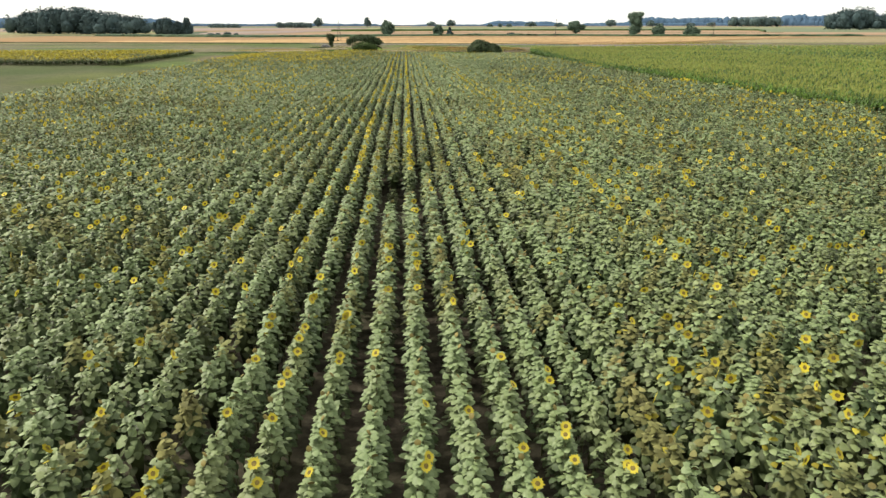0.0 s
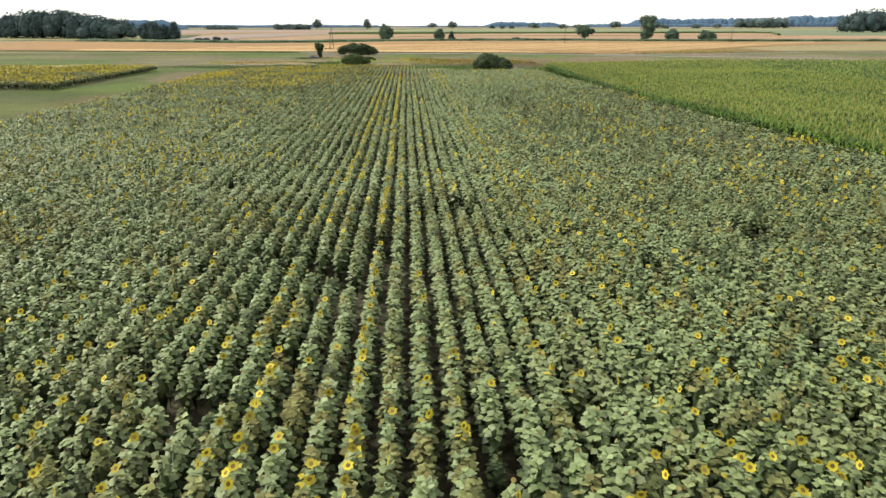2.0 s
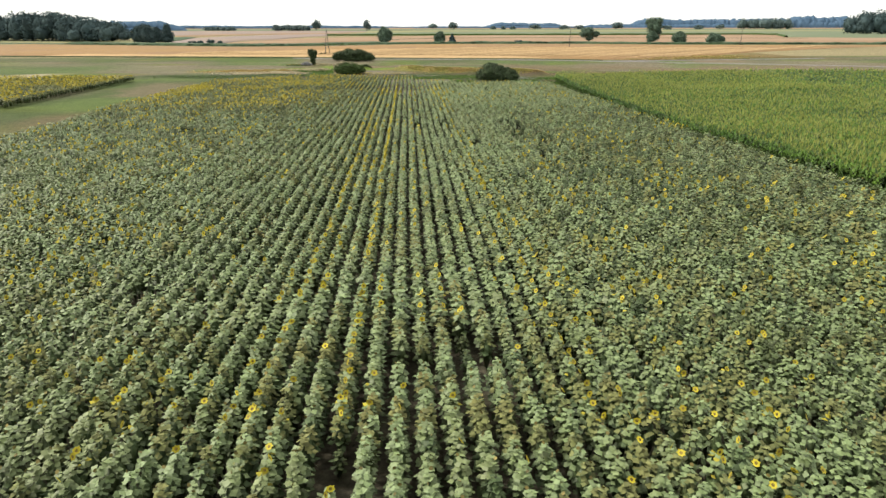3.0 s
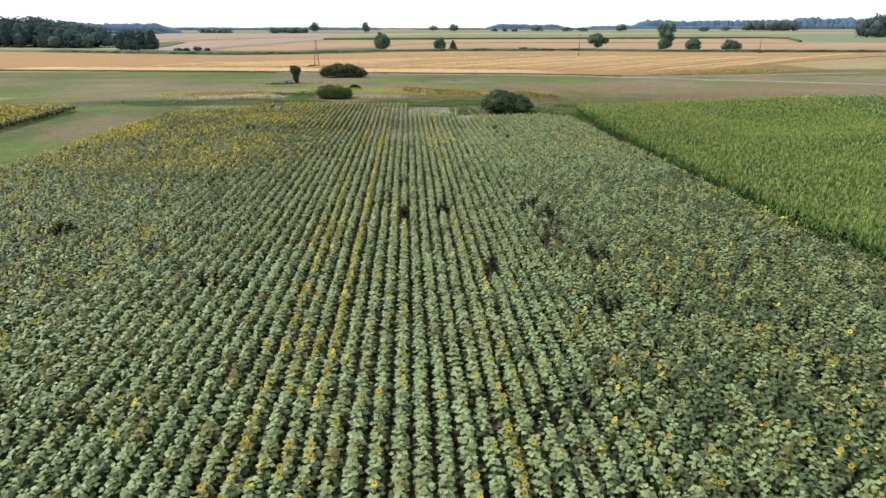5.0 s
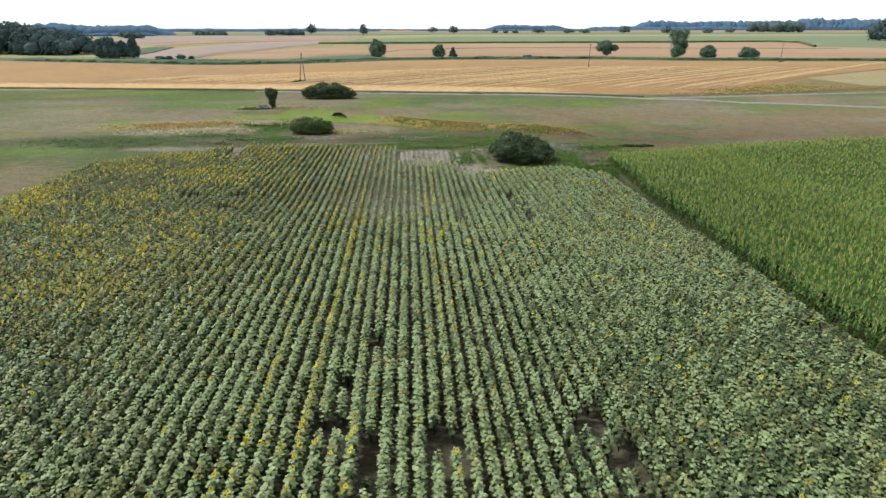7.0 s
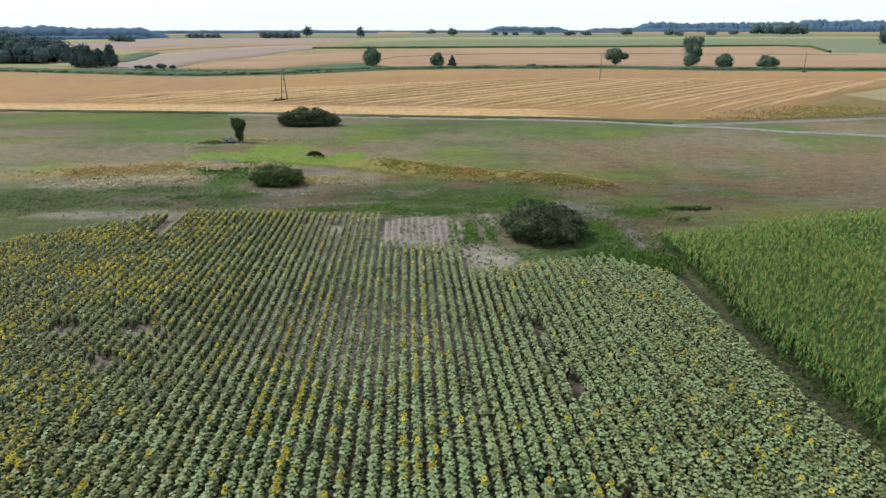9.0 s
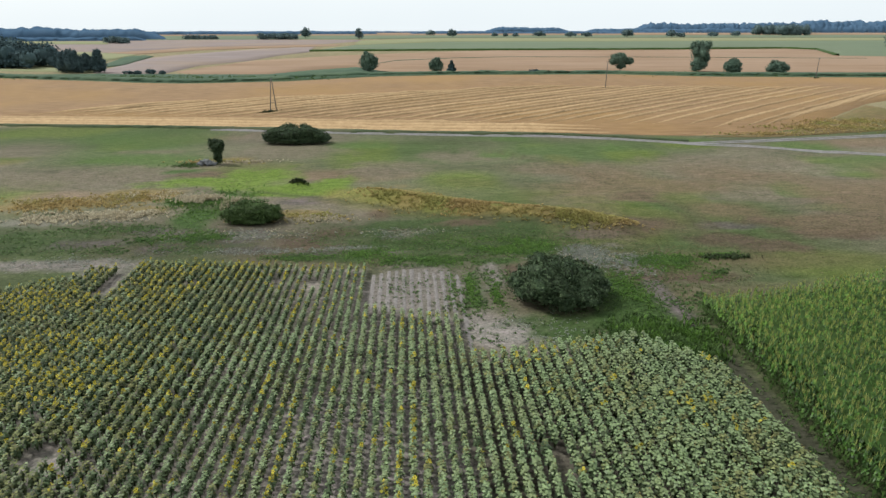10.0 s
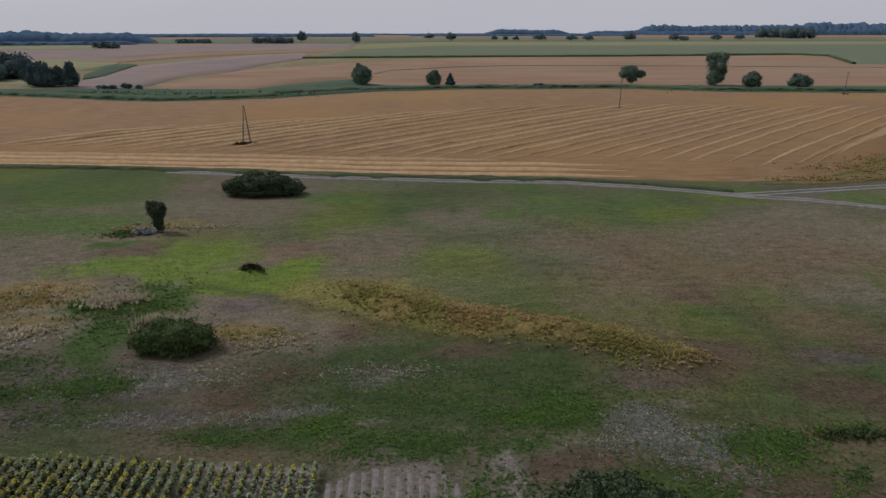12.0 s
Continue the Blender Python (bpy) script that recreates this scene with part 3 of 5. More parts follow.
def track_ribbon(name, points, width, material, label, lift=0.06, wobble=0.3):
    """A worn track: crowned, with uneven sides."""
    p = curve_points(points, 1.5)
    d = np.gradient(p, axis=0)
    side = np.stack([-d[:, 1], d[:, 0]], 1) / np.hypot(d[:, 0], d[:, 1])[:, None]
    w = width * (0.5 + wobble * (lattice_noise(p[:, 0], p[:, 1], 4, 51) - 0.5))
    g = ground_height(p[:, 0], p[:, 1])
    rows = [np.column_stack([p + side * (w * k)[:, None], g + h]) for k, h in ((-1, -0.1), (-0.8, lift), (-0.35, lift - 0.03), (0, lift + 0.03), (0.35, lift - 0.03), (0.8, lift), (1, -0.1))]
    n = len(p)
    q = (np.arange(6)[:, None] * n + np.arange(n - 1)[None]).ravel()
    t = np.concatenate([np.stack([q, q + 1, q + n + 1], 1), np.stack([q, q + n + 1, q + n], 1)])
    return tagged(new(name, smooth(mesh_of(name, np.concatenate(rows), t, [material]))), label, "track", kind="structure")


TRACK = [(-230, 312), (-74.3, 291), (-38.6, 286), (-7.2, 279.2), (18, 274.6), (39, 272), (54, 267), (67, 260.8)]
verge = [(x, y + 2.6) for x, y in TRACK]
track_ribbon("verge", [(x, y - 0.4) for x, y in verge], 2.4, M_VERGE, "dark green grass verge along the track", 0.42, 1.0)
for shift in (-0.85, 0.85):
    track_ribbon("dirt_track", [(x, y + shift) for x, y in TRACK[2:]] + [(78, 262.6 + shift), (97, 265.6 + shift), (150, 275 + shift)], 0.8, M_TRACK,
                 "pale wheel rut of a sandy farm track", 0.13)
    track_ribbon("dirt_track", [(66, 261 + shift), (75, 257.6 + shift), (87, 251.8 + shift), (140, 228 + shift)], 0.7, M_TRACK,
                 "pale wheel rut of a side track", 0.12)


# ---- straw swaths on the stubble ----
def windrow(points, rng):
    p = curve_points(points, 3.0)
    n = len(p)
    end = np.clip(np.minimum(np.arange(n), np.arange(n)[::-1]) / 5.0, 0.1, 1)
    p[:, 1] += 0.7 * (lattice_noise(p[:, 0], p[:, 1], 9, 49) - 0.5)
    w = (0.44 + 0.22 * lattice_noise(p[:, 0], p[:, 1], 5, 46) + 0.10 * rng.random(n)) * end
    h = (0.46 + 0.26 * lattice_noise(p[:, 0], p[:, 1], 4, 47)) * end
    v = np.concatenate([np.column_stack([p[:, 0], p[:, 1] - w, np.full(n, 0.02)]), np.column_stack([p[:, 0], p[:, 1], 0.05 + h]),
                        np.column_stack([p[:, 0], p[:, 1] + w, np.full(n, 0.02)])])
    q = (np.arange(2)[:, None] * n + np.arange(n - 1)[None]).ravel()
    return v, np.concatenate([np.stack([q, q + 1, q + n + 1], 1), np.stack([q, q + n + 1, q + n], 1)])


rng = np.random.RandomState(5)
def swath(points):
    v, t = windrow(points, rng)
    tagged(new("straw_windrow", smooth(mesh_of("straw_windrow", v, t, [M_STRAW]))), "long raked swath of golden straw on stubble", "straw", "straw swaths on the stubble")


HEAD_X, HEAD_Y = (-100, -62, -34, 6, 45, 70, 84, 95, 113, 148), (316, 309, 303, 295, 292, 288, 280, 285, 301, 332)
for k in range(40):
    x0 = -96 + 6.3 * k + 1.2 * rng.random()
    y0 = float(np.interp(x0, HEAD_X, HEAD_Y))
    long = min(36 + 10 * (k + 1) + 10 * rng.random(), 142 + 12 * rng.random() - 0.45 * max(0, y0 - 296))
    swath([(x0 + (0.74 - 0.05 * (k < 12)) * u * long, y0 + (0.72 - 0.05 * u) * u * long) for u in (0, 0.2, 0.4, 0.6, 0.8, 1.0)])
for k in range(4):
    x1 = 66 + 3 * rng.random() - 6 * k
    line = [(-140, 303), (-90, 296.4), (-60, 292.6), (-30, 288), (6, 281.2), (30, 278.6), (54, 276.4), (70, 274)]
    swath([(x, y + 4.2 * k + 0.01 * k * (x + 60)) for x, y in line if x < x1])


# old plough ridges in the bare corners of the sunflower field
ridges = Soup()
for x0 in np.arange(4.0, 12.4, 0.75):
    lo, hi = float(field_end(x0)) + 0.3, 187.5 + 2.6 * float(lattice_noise(x0 * 9, 3.0, 1.0, 48))
    p = curve_points([(x0, lo), (x0, hi)], 0.8)
    n = len(p)
    h = 0.02 + 0.10 * lattice_noise(p[:, 0] * 5, p[:, 1], 1.7, 44)
    z = ground_height(p[:, 0], p[:, 1])
    w = 0.20 + 0.12 * lattice_noise(p[:, 0] * 5, p[:, 1], 1.1, 45)
    v = np.concatenate([np.column_stack([p[:, 0] - w, p[:, 1], z - 0.03]), np.column_stack([p[:, 0], p[:, 1], z + h]), np.column_stack([p[:, 0] + w, p[:, 1], z - 0.03])])
    q = (np.arange(2)[:, None] * n + np.arange(n - 1)[None]).ravel()
    ridges.add(v, np.concatenate([np.stack([q, q + 1, q + n + 1], 1), np.stack([q, q + n + 1, q + n], 1)]))
M_RIDGE = surface("sandy_ridge", (0.17, 0.150, 0.136), (0.33, 0.30, 0.277), 2.0, 0.95, 0.6, 0.1, gloss=0.05)
tagged(new("plough_ridges", ridges.mesh("plough_ridges", [M_RIDGE])), "low sandy plough ridges on bare soil", "soil ridges", kind="stuff")


# ---- sunflowers ----
def leaf_shape(base, heading, length, width, pitch, roll, fold, fine):
    """A heart-shaped leaf blade in metres from its base outwards: tilted, rolled, folded along the midrib, curling down at the tip."""
    m = (Matrix.Rotation(heading, 3, "Z") @ Matrix.Rotation(-pitch, 3, "Y") @ Matrix.Rotation(roll, 3, "X"))
    put = lambda u, w, z: tuple(Vector(base) + m @ Vector((u * length, w * width, z * length)))
    if fine:
        v = [put(0, 0, 0), put(0.20, 0.50, fold), put(0.20, -0.50, fold * 0.8), put(0.45, 0, 0.05), put(0.70, 0.36, fold * 0.6 - 0.10), put(0.70, -0.36, fold * 0.5 - 0.12), put(1, 0, -0.28)]
        return v, [(0, 3, 1), (0, 2, 3), (1, 3, 4), (2, 5, 3), (4, 3, 6), (5, 6, 3)]
    v = [put(0, 0, 0), put(0.38, 0.52, fold - 0.04), put(0.38, -0.52, fold * 0.8 - 0.04), put(0.95, 0, -0.14)]
    return v, [(0, 3, 1), (0, 2, 3)]


def head_shape(centre, facing, tilt, size, bloom, level):
    """A flower head: disc, back and, in bloom, a ring of petals. Slots: 1 back, 2 petal, 3 disc."""
    sides = (5, 7, 10, 12)[level]
    m = Euler((0, tilt, facing)).to_matrix()
    out = Soup()
    ring = [(math.cos(2 * math.pi * k / sides), math.sin(2 * math.pi * k / sides)) for k in range(sides)]
    put = lambda p: tuple(Vector(centre) + m @ Vector(p))
    r = size * (0.45 if bloom else 0.9)
    disc = [put((0, 0, 0.03 * size))] + [put((r * a, r * b, 0)) for a, b in ring]
    out.add(disc, [(0, 1 + k, 1 + (k + 1) % sides) for k in range(sides)], 3 if bloom else 1)
    if level in (2, 3):
        rear = [put((0, 0, -0.5 * size))] + [put((r * a, r * b, -0.01)) for a, b in ring]
        out.add(rear, [(0, 1 + (k + 1) % sides, 1 + k) for k in range(sides)], 1)
    if bloom:
        rim = [put((r * a, r * b, 0)) for a, b in ring]
        for k in range(sides):
            a0, am = 2 * math.pi * k / sides, 2 * math.pi * (k + 0.5) / sides
            far, near = size * (1.02 + 0.12 * ((k * 7) % 3)), size * 0.86
            rim += [put((near * math.cos(a0), near * math.sin(a0), 0.10 * size)), put((far * math.cos(am), far * math.sin(am), 0.06 * size))]
        tri = []
        for k in range(sides):
            j = (k + 1) % sides
            tri += [(k, sides + 2 * k, sides + 2 * k + 1), (k, sides + 2 * k + 1, j), (j, sides + 2 * k + 1, sides + 2 * j)]
        out.add(rim, tri, 2)
    return out.arrays()


TALL = 1.6  # metres of a full plant


def plant_leaves(rng, count):
    """Rows of level (0 low, 1 top), base, heading, length, width, pitch, roll, fold for the leaves of one plant, in metres."""
    turn, rows = rng.rand() * 6.28, []
    for i in range(count):
        k = (i + 0.5) / count
        turn += 2.4 + rng.normal() * 0.35
        z = 0.60 + 0.98 * k ** 0.75 + 0.03 * rng.normal()
        length = (0.215 - 0.045 * k) * (0.75 + 0.4 * rng.rand())
        rim = 0.36 - 0.03 * k - 0.19 * max(0.0, k - 0.4) / 0.6
        reach = max(0.012, rim * (0.74 + 0.32 * rng.rand()) - length * 0.9)
        rows.append((k, (reach * math.cos(turn), reach * math.sin(turn), min(z, 1.58)), turn, length, length * (0.85 + 0.3 * rng.rand()),
                     radians(26 * k - 22 + 12 * rng.normal()), radians(15 * rng.normal()), 0.09 * rng.normal() - 0.04))
    return rows


def sunflower_piece(rng, level, bloom):
    """One plant, its height scaled to one: core and shade-dark lower leaves (slot 0), lit upper (6), yellowing (7),
    head (1 to 3), stem (4). Levels: 0 small, 1 full, 2 dense, 3 dense with curled leaves.
    """
    out, curled, level = Soup(), level == 3, min(level, 2)
    lean_x, lean_y = rng.normal() * 0.02, rng.normal() * 0.02
    twist = rng.rand() * 1.5
    # solid core in the dark tone, for the shaded inside of the plant
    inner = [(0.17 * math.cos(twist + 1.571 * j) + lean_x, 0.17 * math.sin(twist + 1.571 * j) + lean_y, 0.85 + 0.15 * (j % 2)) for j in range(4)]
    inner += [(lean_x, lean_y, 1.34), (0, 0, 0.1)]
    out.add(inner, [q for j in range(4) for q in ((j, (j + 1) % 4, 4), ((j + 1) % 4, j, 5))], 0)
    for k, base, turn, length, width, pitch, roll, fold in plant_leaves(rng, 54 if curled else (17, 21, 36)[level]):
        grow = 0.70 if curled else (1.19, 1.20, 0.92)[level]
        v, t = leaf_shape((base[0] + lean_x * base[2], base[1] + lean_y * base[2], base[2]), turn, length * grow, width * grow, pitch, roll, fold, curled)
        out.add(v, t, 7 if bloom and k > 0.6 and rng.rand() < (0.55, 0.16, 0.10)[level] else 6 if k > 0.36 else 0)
    if bloom or level == 2 or rng.rand() < 0.5:
        facing, tilt = -math.pi / 2 + rng.normal() * 0.8, (1.2 + 0.3 * rng.normal()) if bloom else 2.1 + 0.4 * rng.normal()
        out.add(*head_shape((lean_x + 0.05, lean_y - 0.07, 1.66 if bloom else 1.60), facing, tilt, (0.125, 0.098, 0.088)[level] if bloom else 0.05, bloom, (0, 0, 1)[level]))
    if level == 2:
        out.add([(0.018, 0, 0), (-0.009, 0.016, 0), (-0.009, -0.016, 0), (lean_x, lean_y, 1.55)], [(0, 1, 3), (1, 2, 3), (2, 0, 3)], 4)
    v, t, s = out.arrays()
    return v / np.array((1, 1, TALL)), t, s


rng = np.random.RandomState(17)
SUN_MATS = [M_LEAF, M_HEAD, M_PETAL, M_DISC, M_STEM, M_RIPE, M_TOP, M_MUSTARD]
PIECES = {(lv, bl): [sunflower_piece(rng, lv, bl) for _ in range(9)] for lv in (0, 1, 2, 3) for bl in (False, True)}
SPACING, PITCH = 0.75, 0.41
GAPS = [(-0.5, 26.8, 0.5, 1.7), (0.1, 25.2, 0.5, 1.5), (-0.7, 24.0, 0.4, 1.6), (0.9, 29.4, 0.45, 1.3), (3.1, 37.4, 0.5, 1.2), (3.6, 32.4, 0.5, 1.1), (-2.2, 42.4, 0.6, 0.9), (-3.9, 40.0, 0.8, 0.9), (6.2, 32.6, 0.5, 1.0), (-1.1, 33.0, 0.4, 0.8),
        (0.1, 52.2, 0.5, 1.3), (-1.6, 48.8, 0.9, 1.1), (-0.7, 47.5, 0.8, 1.0), (17.0, 53.8, 1.2, 1.0), (16.4, 52.0, 1.0, 1.0), (-3.9, 50.2, 0.8, 0.9), (-8.8, 64.0, 0.7, 1.0), (1.8, 57.5, 0.8, 0.9), (4.2, 57.6, 0.5, 1.4), (4.1, 59.8, 0.5, 0.9),
        (3.0, 112.6, 0.5, 2.6), (1.2, 115.6, 0.7, 1.1), (6.5, 114.2, 0.8, 1.2), (14.3, 112.4, 0.8, 1.7), (13.6, 115.2, 0.7, 1.2), (13.4, 105.8, 0.8, 1.6), (14.0, 109.3, 0.5, 1.6), (15.2, 102.6, 0.9, 1.5), (13.7, 94.6, 0.9, 1.4), (-21.2, 109.5, 1.4, 1.3),
        (-7.9, 98.6, 0.9, 0.9), (-6.0, 98.2, 0.8, 0.9), (1.5, 119.0, 0.5, 1.0), (8.3, 100.2, 0.4, 1.4), (2.9, 123.6, 0.5, 1.6), (-18.9, 159.9, 1.2, 1.1), (-13.4, 159.6, 1.4, 1.1), (-13.8, 154.6, 1.0, 1.0), (15.7, 157.4, 0.45, 1.3), (16.3, 153.9, 0.4, 1.2), (16.5, 150.0, 0.4, 1.5),
        (-1.7, 185.6, 0.5, 2.0), (-5.2, 186.5, 0.6, 1.4), (-13.0, 186.0, 0.5, 1.2)]


def crop_plan(west, east, south, north_of, seed, spacing=SPACING, pitch=PITCH):
    """Plants in rows along y within the part of the plan that opens in front of the start."""
    r = np.random.RandomState(seed)
    xs, ys = [], []
    for x in np.arange(west, east, spacing):
        top = float(north_of(x))
        y = np.arange(south, top, pitch)
        y = y + r.normal(0, pitch * 0.22, len(y))
        xs.append(x + r.normal(0, 0.022, len(y)) + 0.035 * np.sin(y / 9 + x))
        ys.append(y)
    x, y = np.concatenate(xs), np.concatenate(ys)
    keep = (x > -(3.5 + 0.76 * y)) & (x < 3.5 + 0.94 * y)
    return x[keep], y[keep]


X, Y = crop_plan(0.1 - 50 * SPACING, FIELD_E + 4.5, 7.4, field_end, 23)
N = len(X)
r = np.random.RandomState(29)
row = np.round((X - 0.1) / SPACING).astype(int)
alive = r.rand(N) > 0.015 + 0.07 * (lattice_noise(X, Y, 5, 61) > 0.72)
stunted = np.zeros(N, bool)
for gx0, gy0, grx, gry in GAPS:
    stunted |= ((X - gx0) / grx) ** 2 + ((Y - gy0) / gry) ** 2 < 0.6 + 0.8 * r.rand(N)
alive &= ~stunted | ((r.rand(N) < 0.55) & (Y < 112))
# vigour: full in the south and along most rows, poor on the sandy north end
vigour = 0.82 + 0.30 * lattice_noise(X, Y, 12, 62) + 0.12 * (lattice_noise(row * 37.7, Y, 14, 63) - 0.5)
poor = np.exp(-((X - 2) / 12) ** 2 - ((Y - 160) / 6.5) ** 2) + np.exp(-((X + 1) / 6) ** 2 - ((Y - 186) / 6) ** 2) + 0.8 * np.exp(-((X - 8) / 5) ** 2 - ((Y - 177) / 4) ** 2)
poor = poor + 0.55 * np.clip((Y - 140) / 45, 0, 1) * (X < 4) + 0.35 * np.exp(-((X + 24) / 12) ** 2 - ((Y - 158) / 22) ** 2)
vigour = np.clip(vigour - 0.30 * np.clip(poor, 0, 1.1), 0.55, 1.2)
# bloom: a few late rows in flower, yellow patches in the north-west, scattered heads elsewhere
late = np.array([0.0] * 400)
late[[197, 200]] = 0.70
late[209] = 0.45
late[[196, 198, 210]] = 0.17
bloom = 0.05 + 0.20 * np.clip(lattice_noise(X, Y, 7, 64) * 2.2 - 1.1, 0, 1) + late[np.clip(row + 200, 0, 399)] * np.clip(lattice_noise(row * 91.0, Y, 10, 65) * 2.4 - 0.6, 0, 1)
bloom = bloom + 0.5 * np.clip(lattice_noise(row * 53.0, Y, 9, 66) * 3 - 2.1, 0, 1)
for bx, by, bw, bd, rich in ((-36.5, 150, 2.5, 5, 1.3), (-33, 154, 4, 4, 0.8), (-35.5, 161, 2.5, 6, 1.0), (-31, 175, 4, 3, 0.8), (-24.4, 147, 3, 2.5, 0.6), (-24, 159, 2.5, 4, 0.7), (-22, 172, 4, 2.5, 0.8),
                               (-16, 167, 3, 3, 0.6), (-29, 131.5, 4, 2, 0.8), (-21, 131.5, 4, 2, 0.8), (-15, 131, 2, 2, 0.5), (-26, 182, 4, 2.5, 0.8), (-34.5, 137, 2, 2, 0.6), (-29, 140, 2, 2, 0.5),
                               (13.5, 160, 1.6, 2.2, 0.5), (16, 166, 1.4, 2.5, 0.4), (25.2, 161.5, 1.0, 1.6, 0.7), (19, 170, 4, 1.2, 0.4), (22, 124, 3, 3, 0.4), (5, 158.6, 4, 1.5, 0.3)):
    bloom = bloom + 1.2 * rich * np.exp(-((X - bx) / bw) ** 2 - ((Y - by) / bd) ** 2) * (0.35 + 0.65 * (lattice_noise(X, Y, 2.2, 74) > 0.42))
east_poor = np.exp(-((X - 19) / 5) ** 2 - ((Y - 96) / 14) ** 2) + 0.7 * np.exp(-((X - 24) / 4) ** 2 - ((Y - 70) / 12) ** 2)
bloom = bloom + 0.35 * east_poor
west_yellow = np.clip((-8 - X) / 10, 0, 1) * np.clip((Y - 122) / 12, 0, 1)
bloom = bloom + west_yellow * np.clip(lattice_noise(X, Y, 5, 67) * 3.2 - 1.7, 0, 1) * 0.32
bloom = bloom + 0.30 * np.exp(-((Y - field_end(X)) / 5.0) ** 2) * (X < 26) + 0.5 * np.clip((Y - 180) / 4, 0, 1) * np.exp(-((X + 4) / 7) ** 2) * (row % 3 != 1)
bloom = bloom + 0.17 * np.clip((70 - Y) / 30, 0, 1) * (lattice_noise(X, Y, 4, 69) > 0.45)
bloom = bloom * (1 - 0.3 * np.clip((Y - 140) / 20, 0, 1) * (X > -8) - 0.45 * np.clip((Y - 130) / 15, 0, 1) * (X > 8) - 0.7 * np.clip((Y - 60) / 20, 0, 1) * np.clip((140 - Y) / 15, 0, 1) * (X > -14) * (np.abs(row) > 4) * (np.abs(row - 9) > 1))
for bx, by, bw, bd, rich in ((8.5, 33, 1.2, 6, 0.5), (10, 47, 1.5, 7, 0.6), (12, 70, 1.6, 10, 0.5), (12.5, 86, 1.6, 6, 0.4), (20, 80, 4, 3, 0.6), (25.3, 36.5, 4, 3, 0.5), (27.7, 46, 4, 5, 0.5), (31.5, 75.5, 2, 4, 0.9),
                             (21.9, 58, 3, 4, 0.5), (-14, 72, 5, 4, 0.4), (-21.7, 42, 5, 3, 0.6), (-15, 35, 4, 2, 0.5), (19.3, 119.5, 2, 2, 0.5), (27.7, 116, 3, 2, 0.6), (30.3, 108.7, 2, 3, 0.7), (-26, 100, 6, 4, 0.4)):
    bloom = bloom + rich * np.exp(-((X - bx) / bw) ** 2 - ((Y - by) / bd) ** 2) * (0.3 + 0.7 * (lattice_noise(X, Y, 1.8, 78) > 0.45))
alive &= r.rand(N) > 0.12 * east_poor
alive &= X < FIELD_E + edge_out(Y) - 0.1 - 0.8 * np.clip((Y - 135) / 25, 0, 1)
bloom = bloom * (1 - 0.1 * np.clip((95 - Y) / 25, 0, 1) * (late[np.clip(row + 200, 0, 399)] == 0))
blooming = (r.rand(N) < bloom) & ~stunted
height = (1.66 + 0.06 * r.normal(0, 1, N)) * (0.5 + 0.5 * vigour) * (1 - 0.28 * np.clip((Y - 130) / 45, 0, 1))
size = (1.16 + 0.045 * r.normal(0, 1, N)) * np.where(Y > 130, 0.48 + 0.52 * vigour, 0.25 + 0.75 * vigour) * (1 - 0.08 * np.clip((Y - 132) / 25, 0, 1) * (X < 12))
height = height * (1 + 0.14 * (lattice_noise(X * 2, Y, 1.3, 77) - 0.5))
height[stunted] *= 0.42 + 0.2 * r.rand(int(stunted.sum()))
size[stunted] *= 0.75
base_z = ground_height(X, Y) - 0.02
turn = r.rand(N) * 6.283
# plants ripening to a darker olive, most of all on the poor ground in the north
ripe = r.rand(N) < 0.06 + 0.6 * np.clip((-4 - X) / 8, 0, 1) * np.clip((Y - 116) / 16, 0, 1) + 0.25 * np.clip(lattice_noise(X, Y, 9, 68) * 2.5 - 1.3, 0, 1) + 0.08 * (vigour < 0.8) + 0.35 * east_poor + 0.28 * np.clip((85 - Y) / 30, 0, 1) * np.clip(lattice_noise(X, Y, 3, 76) * 3 - 1.2, 0, 1)
# plants gone dull, mostly on the poor ground in the north-west
dull = r.rand(N) < 0.26 * np.clip((Y - 132) / 20, 0, 1) * np.clip((8 - X) / 10, 0, 1) + 0.04 + 0.42 * np.clip((X - 7) / 8, 0, 1) * np.clip((138 - Y) / 15, 0, 1) * np.clip((Y - 60) / 15, 0, 1)
dull |= r.rand(N) < 0.2 * np.clip((X - 8) / 8, 0, 1) * (Y < 62)
dull |= r.rand(N) < 0.25 * np.clip((Y - 88) / 12, 0, 1) * np.clip((-6 - X) / 6, 0, 1) * np.clip((138 - Y) / 15, 0, 1)
# the plants of one stretch nearest the start stand singly
single = (np.abs(X - 0.3) < 3.3) & (Y < 12.4) & alive & ~stunted
order = np.where(single)[0]
level = np.where(Y < 19, 3, np.where(Y < 60, 2, np.where(Y < 138, 1, 0)))
flowering_turn = r.normal(0, 0.6, N)
slim = np.where(Y > 138, np.where(X < 10, 0.96, 0.86), 0.96 - 0.13 * np.clip((np.abs(X - 2) - 3) / 5, 0, 1))
field, dark = Soup(), stunted | dull
variant = r.randint(0, 9, N)
